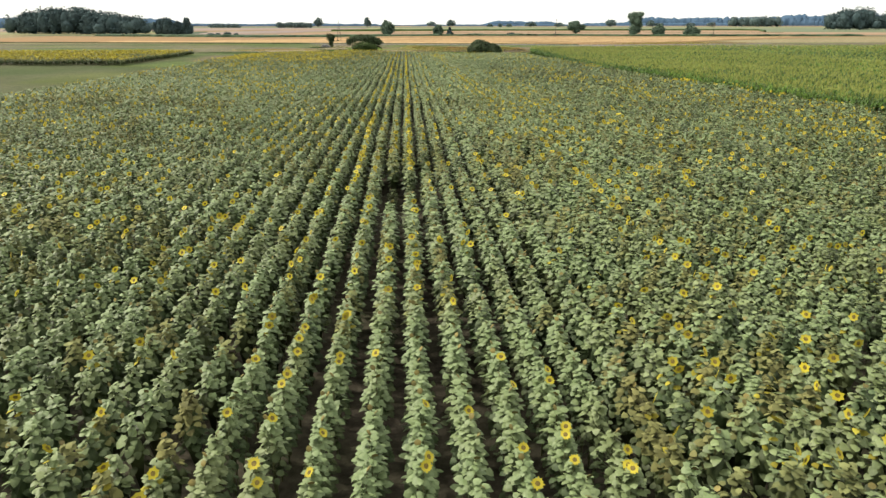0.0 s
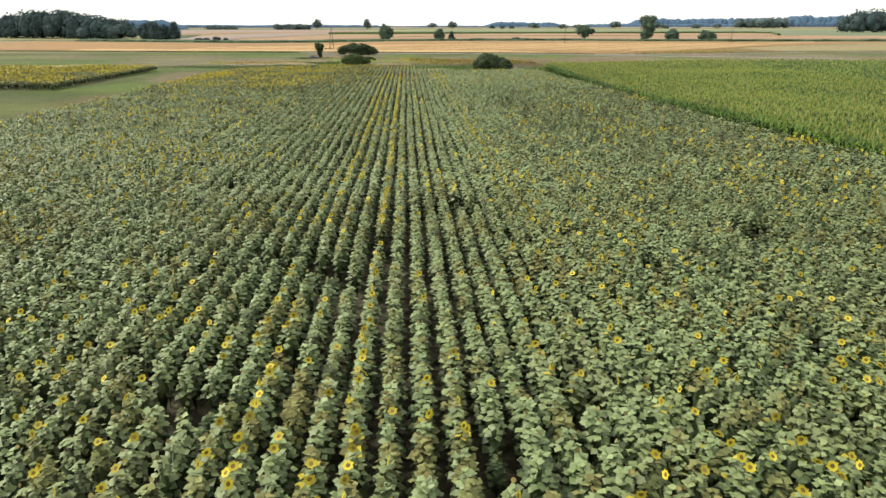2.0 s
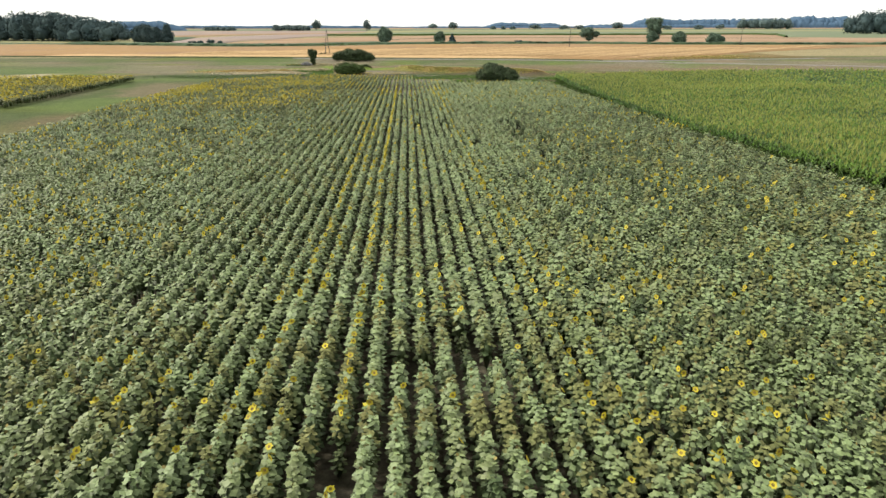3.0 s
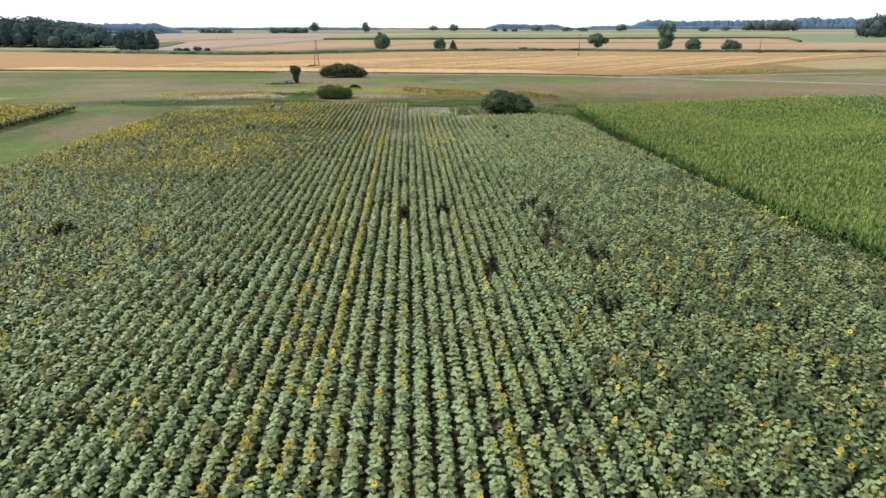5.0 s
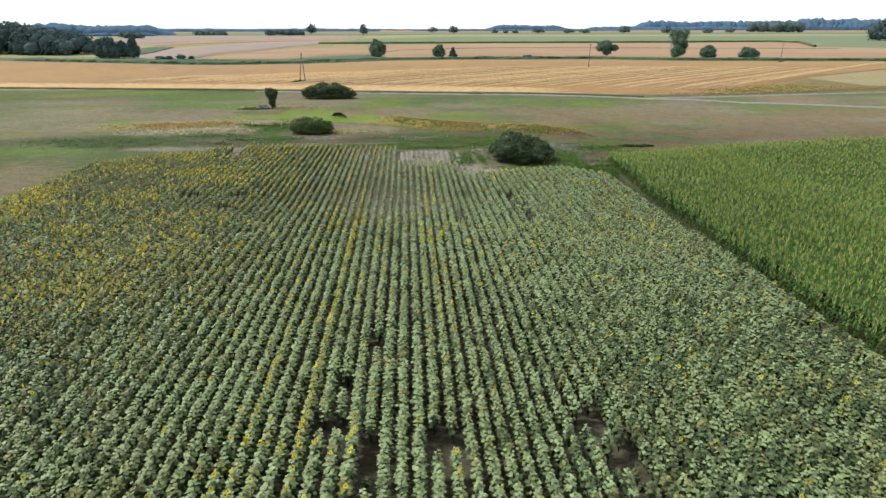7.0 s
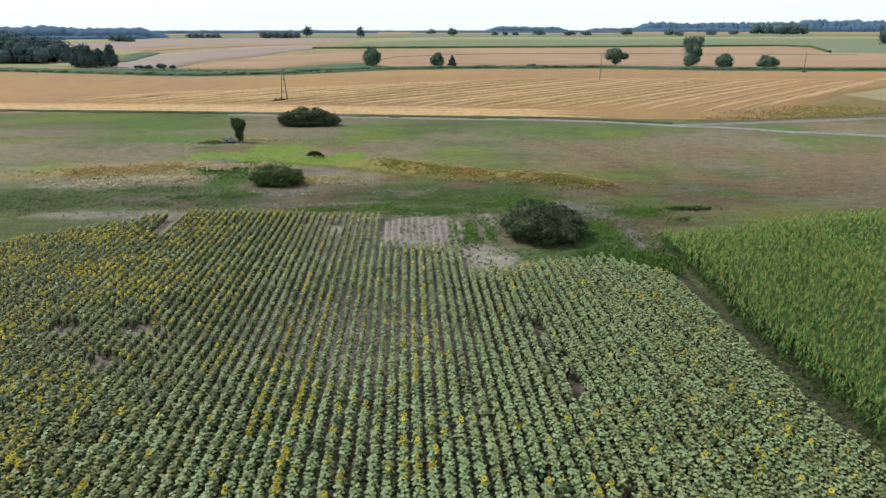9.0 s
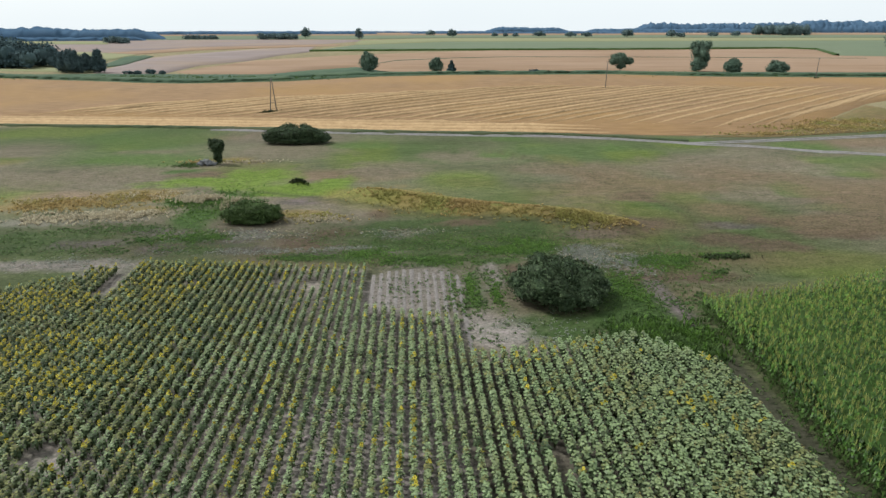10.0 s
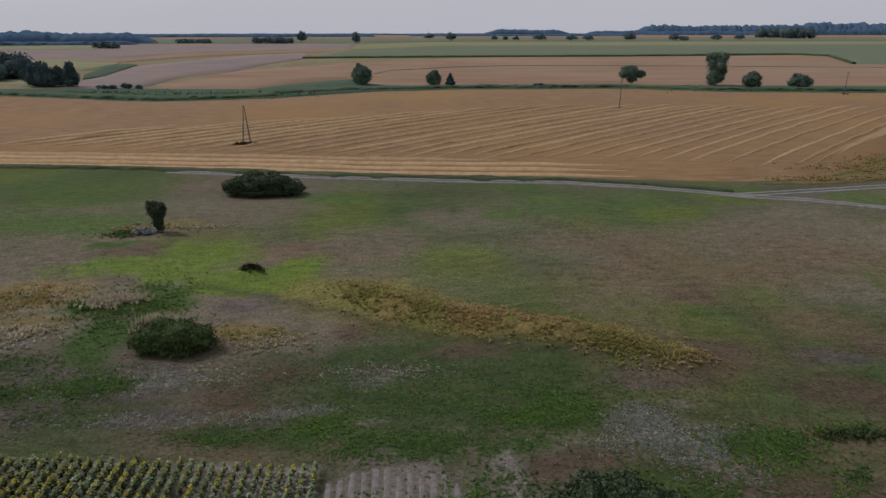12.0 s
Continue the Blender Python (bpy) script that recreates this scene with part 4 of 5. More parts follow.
for lv in (0, 1, 2, 3):
    for bl in (False, True):
        for k in range(9):
            pick = np.where(alive & ~single & (level == lv) & (blooming == bl) & (variant == k))[0]
            if len(pick):
                pv, pt, ps = PIECES[lv, bl][k]
                for kind, chosen in ((0, pick[~ripe[pick] & ~dark[pick]]), (5, pick[ripe[pick] & ~dark[pick]]), (9, pick[dark[pick]])):
                    if len(chosen):
                        spin = flowering_turn[chosen] if bl else turn[chosen]
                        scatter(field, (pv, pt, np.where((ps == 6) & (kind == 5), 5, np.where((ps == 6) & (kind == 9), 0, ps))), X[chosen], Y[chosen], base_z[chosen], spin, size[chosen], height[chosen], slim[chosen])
tagged(new("sunflower_crop", field.mesh("sunflower_crop", SUN_MATS)), "dense rows of grey-green sunflowers, some in yellow bloom", "sunflowers", kind="stuff")

# the rest of the field on both sides of the start, in simple plants
r = np.random.RandomState(37)
rx, ry = np.meshgrid(0.1 + SPACING * np.arange(-50, 47), np.arange(-12, 60, 0.9), indexing="ij")
rx, ry = rx.ravel(), ry.ravel() + r.normal(0, 0.1, rx.size)
aside = (rx < -(3.7 + 0.76 * ry)) | (rx > 3.7 + 0.94 * ry) | ((ry < 7.2) & (np.abs(rx) < 60))
aside &= rx < FIELD_E + edge_out(ry)
rx, ry = rx[aside], ry[aside]
rest, which = Soup(), r.randint(0, 3, len(rx))
full = (np.abs(rx) < 14) & (ry > 3)
for k in range(3):
    for lv in (0, 3):
        pick = np.where((which == k) & (full == (lv == 3)))[0]
        scatter(rest, PIECES[lv, False][k], rx[pick], ry[pick], ground_height(rx[pick], ry[pick]), r.rand(len(pick)) * 6.283, 1.16 + 0.1 * r.rand(len(pick)), 1.5 + 0.2 * r.rand(len(pick)))
tagged(new("sunflower_crop", rest.mesh("sunflower_rows", SUN_MATS)), "outer rows of grey-green sunflowers beside the start", "sunflowers", kind="stuff")

# a second, paler patch west of the field
X2, Y2 = np.meshgrid(np.arange(-118, -56, 1.3), np.arange(136, 190, 0.9), indexing="ij")
X2, Y2 = X2.ravel(), Y2.ravel()
r = np.random.RandomState(31)
X2, Y2 = X2 + r.normal(0, 0.06, X2.size), Y2 + r.normal(0, 0.12, X2.size)
keep = (Y2 < 189 - 0.10 * (X2 + 56) ** 2 * (X2 > -60) - 3 * lattice_noise(X2, Y2, 6, 73)) & (Y2 > 138 + 4 * lattice_noise(X2, Y2, 9, 71)) & (X2 > -1.3 * Y2 + 60)
X2, Y2 = X2[keep], Y2[keep]
r = np.random.RandomState(33)
patch_crop, which = Soup(), r.randint(0, 9, len(X2))
for k in range(9):
    for bl in (False, True):
        pick = np.where((which == k) & ((0.6 * lattice_noise(X2, Y2, 10, 72) + 0.4 * lattice_noise(X2, Y2, 2.5, 75) + 0.25 * np.clip((Y2 - 120) / 50, 0, 1) + 0.1 * (X2 < -66) > 0.61) == bl))[0]
        if len(pick):
            pv, pt, ps = PIECES[0, bl][k]
            scatter(patch_crop, (pv, pt, np.where(ps == 6, 5, ps)), X2[pick], Y2[pick], np.zeros(len(pick)), r.rand(len(pick)) * 6.28, 1.45 + 0.3 * r.rand(len(pick)), 1.2 + 0.25 * r.rand(len(pick)))
tagged(new("sunflower_crop", patch_crop.mesh("sunflower_patch", SUN_MATS)), "smaller patch of yellowing sunflowers beside the field", "sunflowers", kind="stuff")


def welded(name, v, t, material):
    """A mesh of these triangles alone, with equal points joined."""
    flat = np.round(v[t.ravel()], 4)
    points, index = np.unique(flat, axis=0, return_inverse=True)
    return mesh_of(name, points, np.asarray(index).reshape(-1, 3), [material])


def sunflower(kind, bloom):
    """One plant with stem, single leaves and head (petals, seed disc) as parts."""
    rk = np.random.RandomState(100 + kind)
    plant = new("sunflower")
    stem_v, stem_t = tube([(0, 0, 0), (0.012, 0.006, 0.8), (0.03, -0.03, 1.57)], [0.018, 0.016, 0.010], 5)
    part("stem", mesh_of("stem", stem_v, stem_t, [M_STEM]), plant)
    for k, base, turn, length, width, pitch, roll, fold in plant_leaves(rk, 60):
        v, t = leaf_shape(base, turn, 0.66 * length, 0.62 * width, pitch, roll, fold, True)
        both = Soup()
        both.add(v, t)
        both.add(*tube([(0.015 * math.cos(turn), 0.015 * math.sin(turn), base[2] - 0.10), base], [0.008, 0.005], 3))
        # lit tone for upper leaves, shade tone for lower ones
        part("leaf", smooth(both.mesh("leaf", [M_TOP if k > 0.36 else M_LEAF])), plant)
    v, t, s = head_shape((0.05, -0.05, 1.60), -math.pi / 2 + rk.normal() * 0.6, 0.8 if bloom else 2.2, 0.075 if bloom else 0.05, bloom, 3)
    head = part("flower_head", welded("flower_head", v, t[s == 1], M_HEAD), plant, "nodding flower head")
    if bloom:
        part("petals", welded("petals", v, t[s == 2], M_PETAL), head, "ring of yellow petals")
        part("seed_disc", welded("seed_disc", v, t[s == 3], M_DISC), head, "brown seed disc")
    tagged(plant, "tall sunflower in yellow bloom with broad leaves" if bloom else "tall grey-green sunflower with a nodding spent head", "sunflower", "sunflowers in the first rows")
    return plant


models = [sunflower(k, k in (3, 4)) for k in range(6)]
used = set()
r = np.random.RandomState(41)
for i in order:
    k = int(r.choice([3, 4])) if blooming[i] else int(r.choice([0, 1, 2, 5]))
    m = Matrix.LocRotScale((X[i], Y[i], base_z[i]), Euler((0, 0, flowering_turn[i] if blooming[i] else turn[i])), (0.98 * size[i], 0.98 * size[i], height[i] / TALL))
    if k not in used:
        used.add(k)
        models[k].matrix_basis = m
    else:
        twin = copy_thing(models[k], Matrix.Identity(4))
        twin.matrix_basis = m
for k in set(range(6)) - used:
    models[k].matrix_basis = pose(-1.4 + 0.75 * k, 16.2, float(ground_height(0, 16.2)[0]))


# ---- maize ----
def maize_piece(rng, full):
    """One maize plant, its height scaled to one: arching leaves (slot 0), lower leaves in the dark shade tone (2), a
    spread tassel (1).
    """
    out = Soup()
    turn = rng.random() * 6.28
    count = 10 if full else 5
    for i in range(count):
        turn += 2.7 + rng.normal() * 0.7
        k = i / (count - 1)
        z = (0.22 + 0.66 * k) if full else (0.55 + 0.34 * k)
        c, s = math.cos(turn), math.sin(turn)
        L, w = (0.36 - 0.12 * k) * (0.7 + 0.6 * rng.random()), 0.080 if full else 0.085
        up = 0.07 + 0.06 * rng.random()
        v = [(-s * w * 0.6, c * w * 0.6, z), (s * w * 0.6, -c * w * 0.6, z), (c * L * 0.5 - s * w, s * L * 0.5 + c * w, z + up), (c * L * 0.5 + s * w, s * L * 0.5 - c * w, z + up),
             (c * L, s * L, z + up - 0.06 - 0.13 * rng.random())]
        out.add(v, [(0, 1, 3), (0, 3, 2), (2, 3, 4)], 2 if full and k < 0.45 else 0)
    q = rng.random() * 6.28
    for a in ((q, q + 2.1, q + 4.2) if full else (q, q + 2.6)):
        c, s, w, lean = math.cos(a), math.sin(a), 0.022 if full else 0.040, 0.04 + 0.04 * rng.random()
        out.add([(0, 0, 0.90), (c * lean - s * w, s * lean + c * w, 1.0), (c * lean * 1.6, s * lean * 1.6, 1.10 + 0.06 * rng.random()), (c * lean + s * w, s * lean - c * w, 1.0)], [(0, 2, 1), (0, 3, 2)], 1)
    return out.arrays()


def maize_tall(x, y):
    """Height of the maize canopy over the ground."""
    return (2.15 * (0.88 + 0.24 * lattice_noise(x, y, 14, 81)) + 0.12 * (lattice_noise(x, y, 3.5, 82) - 0.5)) * (1 - 0.2 * np.exp(-((y - corn_end(x)) / 3) ** 2))


r = np.random.RandomState(51)
maize = Soup()
for west, east, gap, pitch, wide in ((CORN_W, 47, 0.75, 0.34, 1.0), (47, 74, 0.75, 0.55, 1.15), (74, 135, 1.5, 1.1, 1.8)):
    CX, CY = crop_plan(west, east, 20, corn_end, int(west), gap, pitch)
    keep = r.rand(len(CX)) > 0.03
    CX, CY = CX[keep], CY[keep]
    CX = CX + r.normal(0, 0.08, len(CX)) + (0.4 * r.rand(len(CX)) * (west == CORN_W))
    CX = CX + 1.2 * np.clip((CY - 160) / 16, 0, 1) * (west == CORN_W)
    close = (CY > 138) & (west == CORN_W) | (CX < CORN_W + 1.6)
    CX = CX + edge_out(CY)
    bare = ((CX - 62) / 9) ** 2 + ((CY - 137) / 1.3) ** 2 < 1
    CX, CY, close = CX[~bare], CY[~bare], close[~bare]
    which = r.randint(0, 8, len(CX))
    tall = maize_tall(CX, CY) * (1 + 0.07 * r.normal(0, 1, len(CX)))
    for k in range(8):
        for full in (False, True):
            pick = np.where((which == k) & (close == full))[0]
            if len(pick):
                scatter(maize, maize_piece(np.random.RandomState(60 + k), full), CX[pick], CY[pick], ground_height(CX[pick], CY[pick]), r.rand(len(pick)) * 6.28, wide * (0.85 + 0.3 * r.rand(len(pick))), tall[pick])
# the rest of the maize beside the start, planted wider
OX, OY = np.meshgrid(np.arange(CORN_W, 135, 1.5), np.arange(-12, 150, 1.6), indexing="ij")
OX, OY = OX.ravel() + r.normal(0, 0.15, OX.size) + edge_out(OY.ravel()), OY.ravel() + r.normal(0, 0.3, OX.size)
beyond = (OX > 3.7 + 0.94 * OY) | (OY < 20)
OX, OY = OX[beyond], OY[beyond]
scatter(maize, maize_piece(np.random.RandomState(60), False), OX, OY, ground_height(OX, OY), r.rand(len(OX)) * 6.28, 1.8 * (0.85 + 0.3 * r.rand(len(OX))), maize_tall(OX, OY))
# a closed leaf sheet below the tops in the dark shade tone, away from the edges
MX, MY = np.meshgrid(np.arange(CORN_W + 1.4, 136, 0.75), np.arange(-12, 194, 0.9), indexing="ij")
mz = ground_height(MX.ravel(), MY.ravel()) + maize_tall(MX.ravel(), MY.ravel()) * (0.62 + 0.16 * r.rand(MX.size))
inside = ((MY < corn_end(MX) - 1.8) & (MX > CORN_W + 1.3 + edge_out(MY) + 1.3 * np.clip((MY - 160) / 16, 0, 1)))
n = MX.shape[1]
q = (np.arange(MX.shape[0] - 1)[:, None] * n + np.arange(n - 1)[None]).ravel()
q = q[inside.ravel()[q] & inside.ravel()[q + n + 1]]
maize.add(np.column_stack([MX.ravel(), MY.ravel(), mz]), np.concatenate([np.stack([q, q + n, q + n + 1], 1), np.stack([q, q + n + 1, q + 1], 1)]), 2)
tagged(new("maize_crop", maize.mesh("maize_crop", [M_CORN, M_TASSEL, M_CORN_LOW])), "tall fresh green maize crop with pale tassels", "maize", kind="stuff")


# ---- grasses and weeds ----
def tuft_piece(rng, blades, spread, flat):
    out = Soup()
    for _ in range(blades):
        a, b = rng.random() * 6.28, rng.random() * 6.28
        bx, by = 0.5 * spread * math.cos(a) * rng.random(), 0.5 * spread * math.sin(a) * rng.random()
        w = 0.10 + 0.05 * rng.random()
        lean = spread * (0.6 * rng.random() + flat)
        w = w * (1 + 1.2 * flat)
        tx, ty, up = bx + lean * math.cos(b), by + lean * math.sin(b), (0.6 + 0.4 * rng.random()) * (1 - 0.5 * flat)
        mx, my = bx + 0.45 * (tx - bx), by + 0.45 * (ty - by)
        out.add([(bx, by, 0), (mx - w * math.sin(b), my + w * math.cos(b), up * 0.7), (mx + w * math.sin(b), my - w * math.cos(b), up * 0.7), (tx, ty, up)], [(0, 2, 1), (1, 2, 3)])
    return out.arrays()


def tufts(name, spots, material, label, category, seed, blades=4, spread=1.0, flat=0.15):
    """Grass or weed tufts: spots are rows of centre, half width, half depth, count, height, size."""
    rk = np.random.RandomState(seed)
    kinds = [tuft_piece(rk, blades, spread, flat) for _ in range(5)]
    out = Soup()
    for cx, cy, rx, ry, count, tall, wide in spots:
        x, y = cx + rx * 0.62 * rk.normal(0, 1, count), cy + ry * 0.62 * rk.normal(0, 1, count)
        keep = 0.55 * lattice_noise(x, y, 2.5, seed + 1) + 0.45 * lattice_noise(x, y, 0.9, seed + 2) + 0.25 * rk.rand(len(x)) > 0.5
        x, y = x[keep], y[keep]
        k = rk.randint(0, 5, len(x))
        for j in range(5):
            p = np.where(k == j)[0]
            if len(p):
                scatter(out, kinds[j], x[p], y[p], ground_height(x[p], y[p]) - 0.02, rk.rand(len(p)) * 6.28, wide * (0.6 + 0.8 * rk.rand(len(p))), tall * (0.6 + 0.8 * rk.rand(len(p))))
    return tagged(new(name, out.mesh(name, [material])), label, category, kind="stuff")


along_bank = [(0.5 * (a[0] + c[0]), 0.5 * (a[1] + c[1]), 3.0, 3.6 - 0.27 * i, 560, 0.30, 0.28) for i, (a, c) in enumerate(zip(BANK, BANK[1:]))]
tufts("dry_grass", along_bank + [(-32, 221, 4.5, 2.6, 420, 0.34, 0.28), (-40, 217.5, 9, 3.2, 900, 0.35, 0.30),
                    (-27, 247, 6, 1.6, 244, 0.37, 0.37), (-6, 210, 6, 2, 306, 0.28, 0.30), (108, 281, 12, 5, 1100, 0.5, 0.5), (90, 272.5, 8, 2, 420, 0.45, 0.44), (120, 290, 10, 5, 700, 0.5, 0.5)],
      M_DRY, "tall ochre dry grass on a low bank", "dry grass", 301, 6, flat=0.45)
tufts("pale_grass", [(-30, 212, 3.6, 1.8, 620, 0.42, 0.34), (-38, 211, 5, 2, 460, 0.40, 0.34), (-22.0, 219.2, 2.2, 1.2, 620, 0.75, 0.30), (-5, 209, 5, 1.2, 340, 0.40, 0.20),
                     (-21, 246.5, 4, 0.8, 160, 0.40, 0.28), (7, 203, 4, 0.9, 110, 0.12, 0.16), (28, 192.6, 3.6, 1.0, 200, 0.12, 0.15), (-11, 203, 5, 1.6, 180, 0.12, 0.16), (-30, 221.5, 4, 1.8, 260, 0.40, 0.22)],
      M_PLUME, "pale feathery dry grass plumes", "dry grass", 311, 6, flat=0.5)
tufts("plume_grass", [(-14.0, 209.5, 1.3, 0.6, 900, 2.6, 0.30)], M_PLUME, "tall pale plume grass behind the reedy clump", "dry grass", 313, 6, flat=0.1)
tufts("weeds", [(15, 199.5, 12, 4.2, 3400, 0.12, 0.16), (5, 200, 9, 4.5, 1870, 0.11, 0.16), (9.4, 192.3, 5.2, 1.4, 1530, 0.16, 0.15), (-4.4, 194.2, 3, 1, 646, 0.14, 0.15), (19, 195, 4, 1.4, 714, 0.14, 0.16),
                (27, 184, 5, 6, 2040, 0.20, 0.17), (14, 184.5, 2.2, 4.5, 544, 0.16, 0.15), (27.5, 172.4, 3.4, 3.0, 2600, 0.75, 0.26), (31, 155, 0.7, 12, 442, 0.20, 0.16), (-28, 205.5, 8, 2.4, 1105, 0.16, 0.18),
                (-16.5, 201.5, 2.4, 1.4, 646, 0.21, 0.18), (-23.3, 200.6, 1.8, 0.9, 374, 0.22, 0.18), (-23, 197.4, 7, 1.6, 850, 0.14, 0.17), (34.3, 191.3, 3.6, 1.5, 952, 0.21, 0.18), (42, 192.2, 1.6, 0.7, 200, 0.26, 0.20),
                (39.5, 187.4, 1.6, 0.7, 187, 0.25, 0.18), (-21, 217, 5, 4, 782, 0.22, 0.18), (-30, 244, 3.5, 1.4, 348, 0.40, 0.24), (34, 179, 3, 3, 510, 0.22, 0.18), (-45, 200, 14, 5, 1271, 0.18, 0.21)],
      M_WEED, "low green weeds along the field end", "weeds", 321, 5, flat=0.7)
tufts("lush_weeds", [(-18.5, 202, 3.2, 2, 700, 0.24, 0.19), (3.2, 195, 2.8, 1.4, 480, 0.18, 0.17), (19.3, 196.5, 5, 2.6, 1300, 0.2, 0.18), (35, 190.4, 3.4, 2.2, 800, 0.22, 0.18), (-18.5, 218, 4.5, 6, 1300, 0.26, 0.22), (-24.6, 218, 2.4, 2, 260, 0.4, 0.24), (13.3, 184, 0.6, 3.6, 420, 0.20, 0.17), (15.6, 182.5, 0.5, 3.0, 330, 0.20, 0.17), (11.6, 186, 0.4, 2.6, 200, 0.16, 0.16), (28.2, 183, 1.6, 4, 620, 0.24, 0.18), (9.4, 192.3, 5, 1.2, 800, 0.18, 0.16),
                     (-4.4, 194.2, 3, 0.9, 380, 0.16, 0.16), (27.8, 172.6, 3.0, 2.4, 1100, 0.85, 0.26), (20, 195.5, 3.2, 1.0, 330, 0.15, 0.16), (-16.5, 201.5, 2, 1.0, 260, 0.22, 0.18), (34.3, 191.3, 3, 1.0, 300, 0.24, 0.18),
                     (41, 192.3, 2.2, 0.6, 170, 0.30, 0.2), (14, 199, 6, 2.4, 420, 0.14, 0.16), (37, 186, 2, 1.2, 160, 0.16, 0.16)],
      M_LUSH, "lush bright green weeds in patches", "weeds", 326, 5, flat=0.6)
tufts("grey_weeds", [(29.6, 190.8, 2.8, 2.4, 900, 0.18, 0.17), (26.5, 194.7, 2.6, 1.8, 700, 0.16, 0.17), (6.5, 201.9, 2.2, 1.2, 300, 0.14, 0.17), (1, 197.3, 3, 0.6, 220, 0.12, 0.16), (-12.6, 202.6, 6.5, 2.2, 900, 0.12, 0.18), (-10, 196.4, 8, 1.0, 520, 0.12, 0.18), (-26, 193.5, 7, 1.8, 520, 0.12, 0.18), (28, 192, 5, 1.6, 900, 0.15, 0.18), (7, 203, 4, 1.4, 300, 0.12, 0.18), (30.5, 188.5, 1.6, 3, 280, 0.15, 0.18), (18, 175, 3.6, 2.4, 300, 0.12, 0.15)],
      M_GREYWEED, "greyish wilted weeds on bare soil", "weeds", 331, 4, flat=0.7)
tufts("meadow_grass", [(0, 236, 40, 20, 3000, 0.10, 0.24), (50, 222, 34, 24, 2600, 0.10, 0.24), (-50, 245, 28, 24, 1200, 0.11, 0.28), (8, 199, 26, 7, 5200, 0.11, 0.17), (36, 192, 12, 8, 3400, 0.12, 0.17), (-22, 200, 14, 6, 2400, 0.11, 0.17), (33, 184, 5, 3, 700, 0.12, 0.16)],
      M_GRASS, "short dry meadow grass in patches", "grass", 341, 3, flat=0.7)
tufts("ditch_plants", [(-130, 448, 30, 8, 700, 0.9, 0.7), (-60, 438, 26, 10, 700, 0.9, 0.7), (60, 468, 60, 4, 700, 0.8, 0.6), (200, 446, 60, 5, 500, 0.8, 0.6)],
      M_WEED, "tall green growth along the ditch", "weeds", 351, 5, 1.2)


# ---- bushes and trees ----
ball = bmesh.new()
bmesh.ops.create_icosphere(ball, subdivisions=2, radius=1.0)
BALL_V, BALL_T = np.array([tuple(v.co) for v in ball.verts]), np.array([[v.index for v in f.verts] for f in ball.faces])
ball.free()


def crown_mesh(name, blobs, count, leaf, seed, material, upright=0.0):
    """Leaves on the shells of several uneven lobes: (x, y, z, half width, half depth, half height)."""
    rk = np.random.RandomState(seed)
    area = np.array([b[3] * b[4] + b[3] * b[5] + b[4] * b[5] for b in blobs])
    out_v, out_t, start = [], [], 0
    for b, part_n in zip(blobs, (count * area / area.sum()).astype(int)):
        d = rk.normal(0, 1, (part_n, 3))
        d[:, 2] = np.where(d[:, 2] < -0.9, -d[:, 2], d[:, 2])
        d /= np.linalg.norm(d, axis=1)[:, None]
        bump = 0.68 + 0.50 * lattice_noise(d[:, 0] * 3 + seed, d[:, 1] * 3 + d[:, 2] * 4, 0.8, seed % 97) + 0.16 * lattice_noise(d[:, 0] * 7, d[:, 1] * 7 + d[:, 2] * 9, 0.8, seed % 89) - 0.25 * rk.rand(part_n) ** 2
        p = np.array(b[:3]) + d * np.array(b[3:]) * bump[:, None]
        nrm = d + rk.normal(0, 0.55, (part_n, 3))
        nrm /= np.linalg.norm(nrm, axis=1)[:, None]
        a = np.cross(nrm, rk.normal(0, 1, (part_n, 3)) + np.array((0, 0, 4.0 * upright)))
        if upright:
            a = np.cross(a, nrm)
        a /= np.linalg.norm(a, axis=1)[:, None] + 1e-9
        c = np.cross(nrm, a)
        s = leaf * (0.6 + 0.8 * rk.rand(part_n))[:, None]
        w = 0.55 - 0.33 * upright
        quad = np.stack([p - a * s, p + c * s * w + nrm * s * 0.15, p + a * s, p - c * s * w + nrm * s * 0.15], 1)
        out_v.append(quad.reshape(-1, 3))
        base = start + np.arange(part_n)[:, None] * 4
        out_t.append(np.concatenate([base + np.array((0, 1, 2)), base + np.array((0, 2, 3))]))
        start += part_n * 4
    for b in blobs:
        if min(b[3:]) > 2.2 * leaf:
            k = 0.66 + 0.16 * rk.rand(len(BALL_V))[:, None]
            out_v.append(BALL_V * k * np.array(b[3:]) + np.array(b[:3]))
            out_t.append(BALL_T + start)
            start += len(BALL_V)
    v = np.concatenate(out_v)
    v[:, 2] = np.maximum(v[:, 2], 0.02)
    return mesh_of(name, v, np.concatenate(out_t), [material])


def knobs(blobs, seed, each=7):
    """Small lobes over the upper sides of large ones, to break the outline."""
    rk = np.random.RandomState(seed + 500)
    rows = [(x, y, z, w * 0.9, d * 0.9, h * 0.9) for x, y, z, w, d, h in blobs]
    for x, y, z, w, d, h in blobs:
        for _ in range(each):
            a, u = rk.rand() * 6.283, rk.rand() * 1.7 - 0.75
            c = math.sqrt(max(0.0, 1 - min(1.0, u) ** 2))
            s = 0.28 + 0.22 * rk.rand()
            rows.append((x + 0.7 * w * c * math.cos(a), y + 0.7 * d * c * math.sin(a), max(0.3 * h, z + 0.7 * h * min(1.0, u)), w * s, d * s, h * s * 1.1))
    return rows


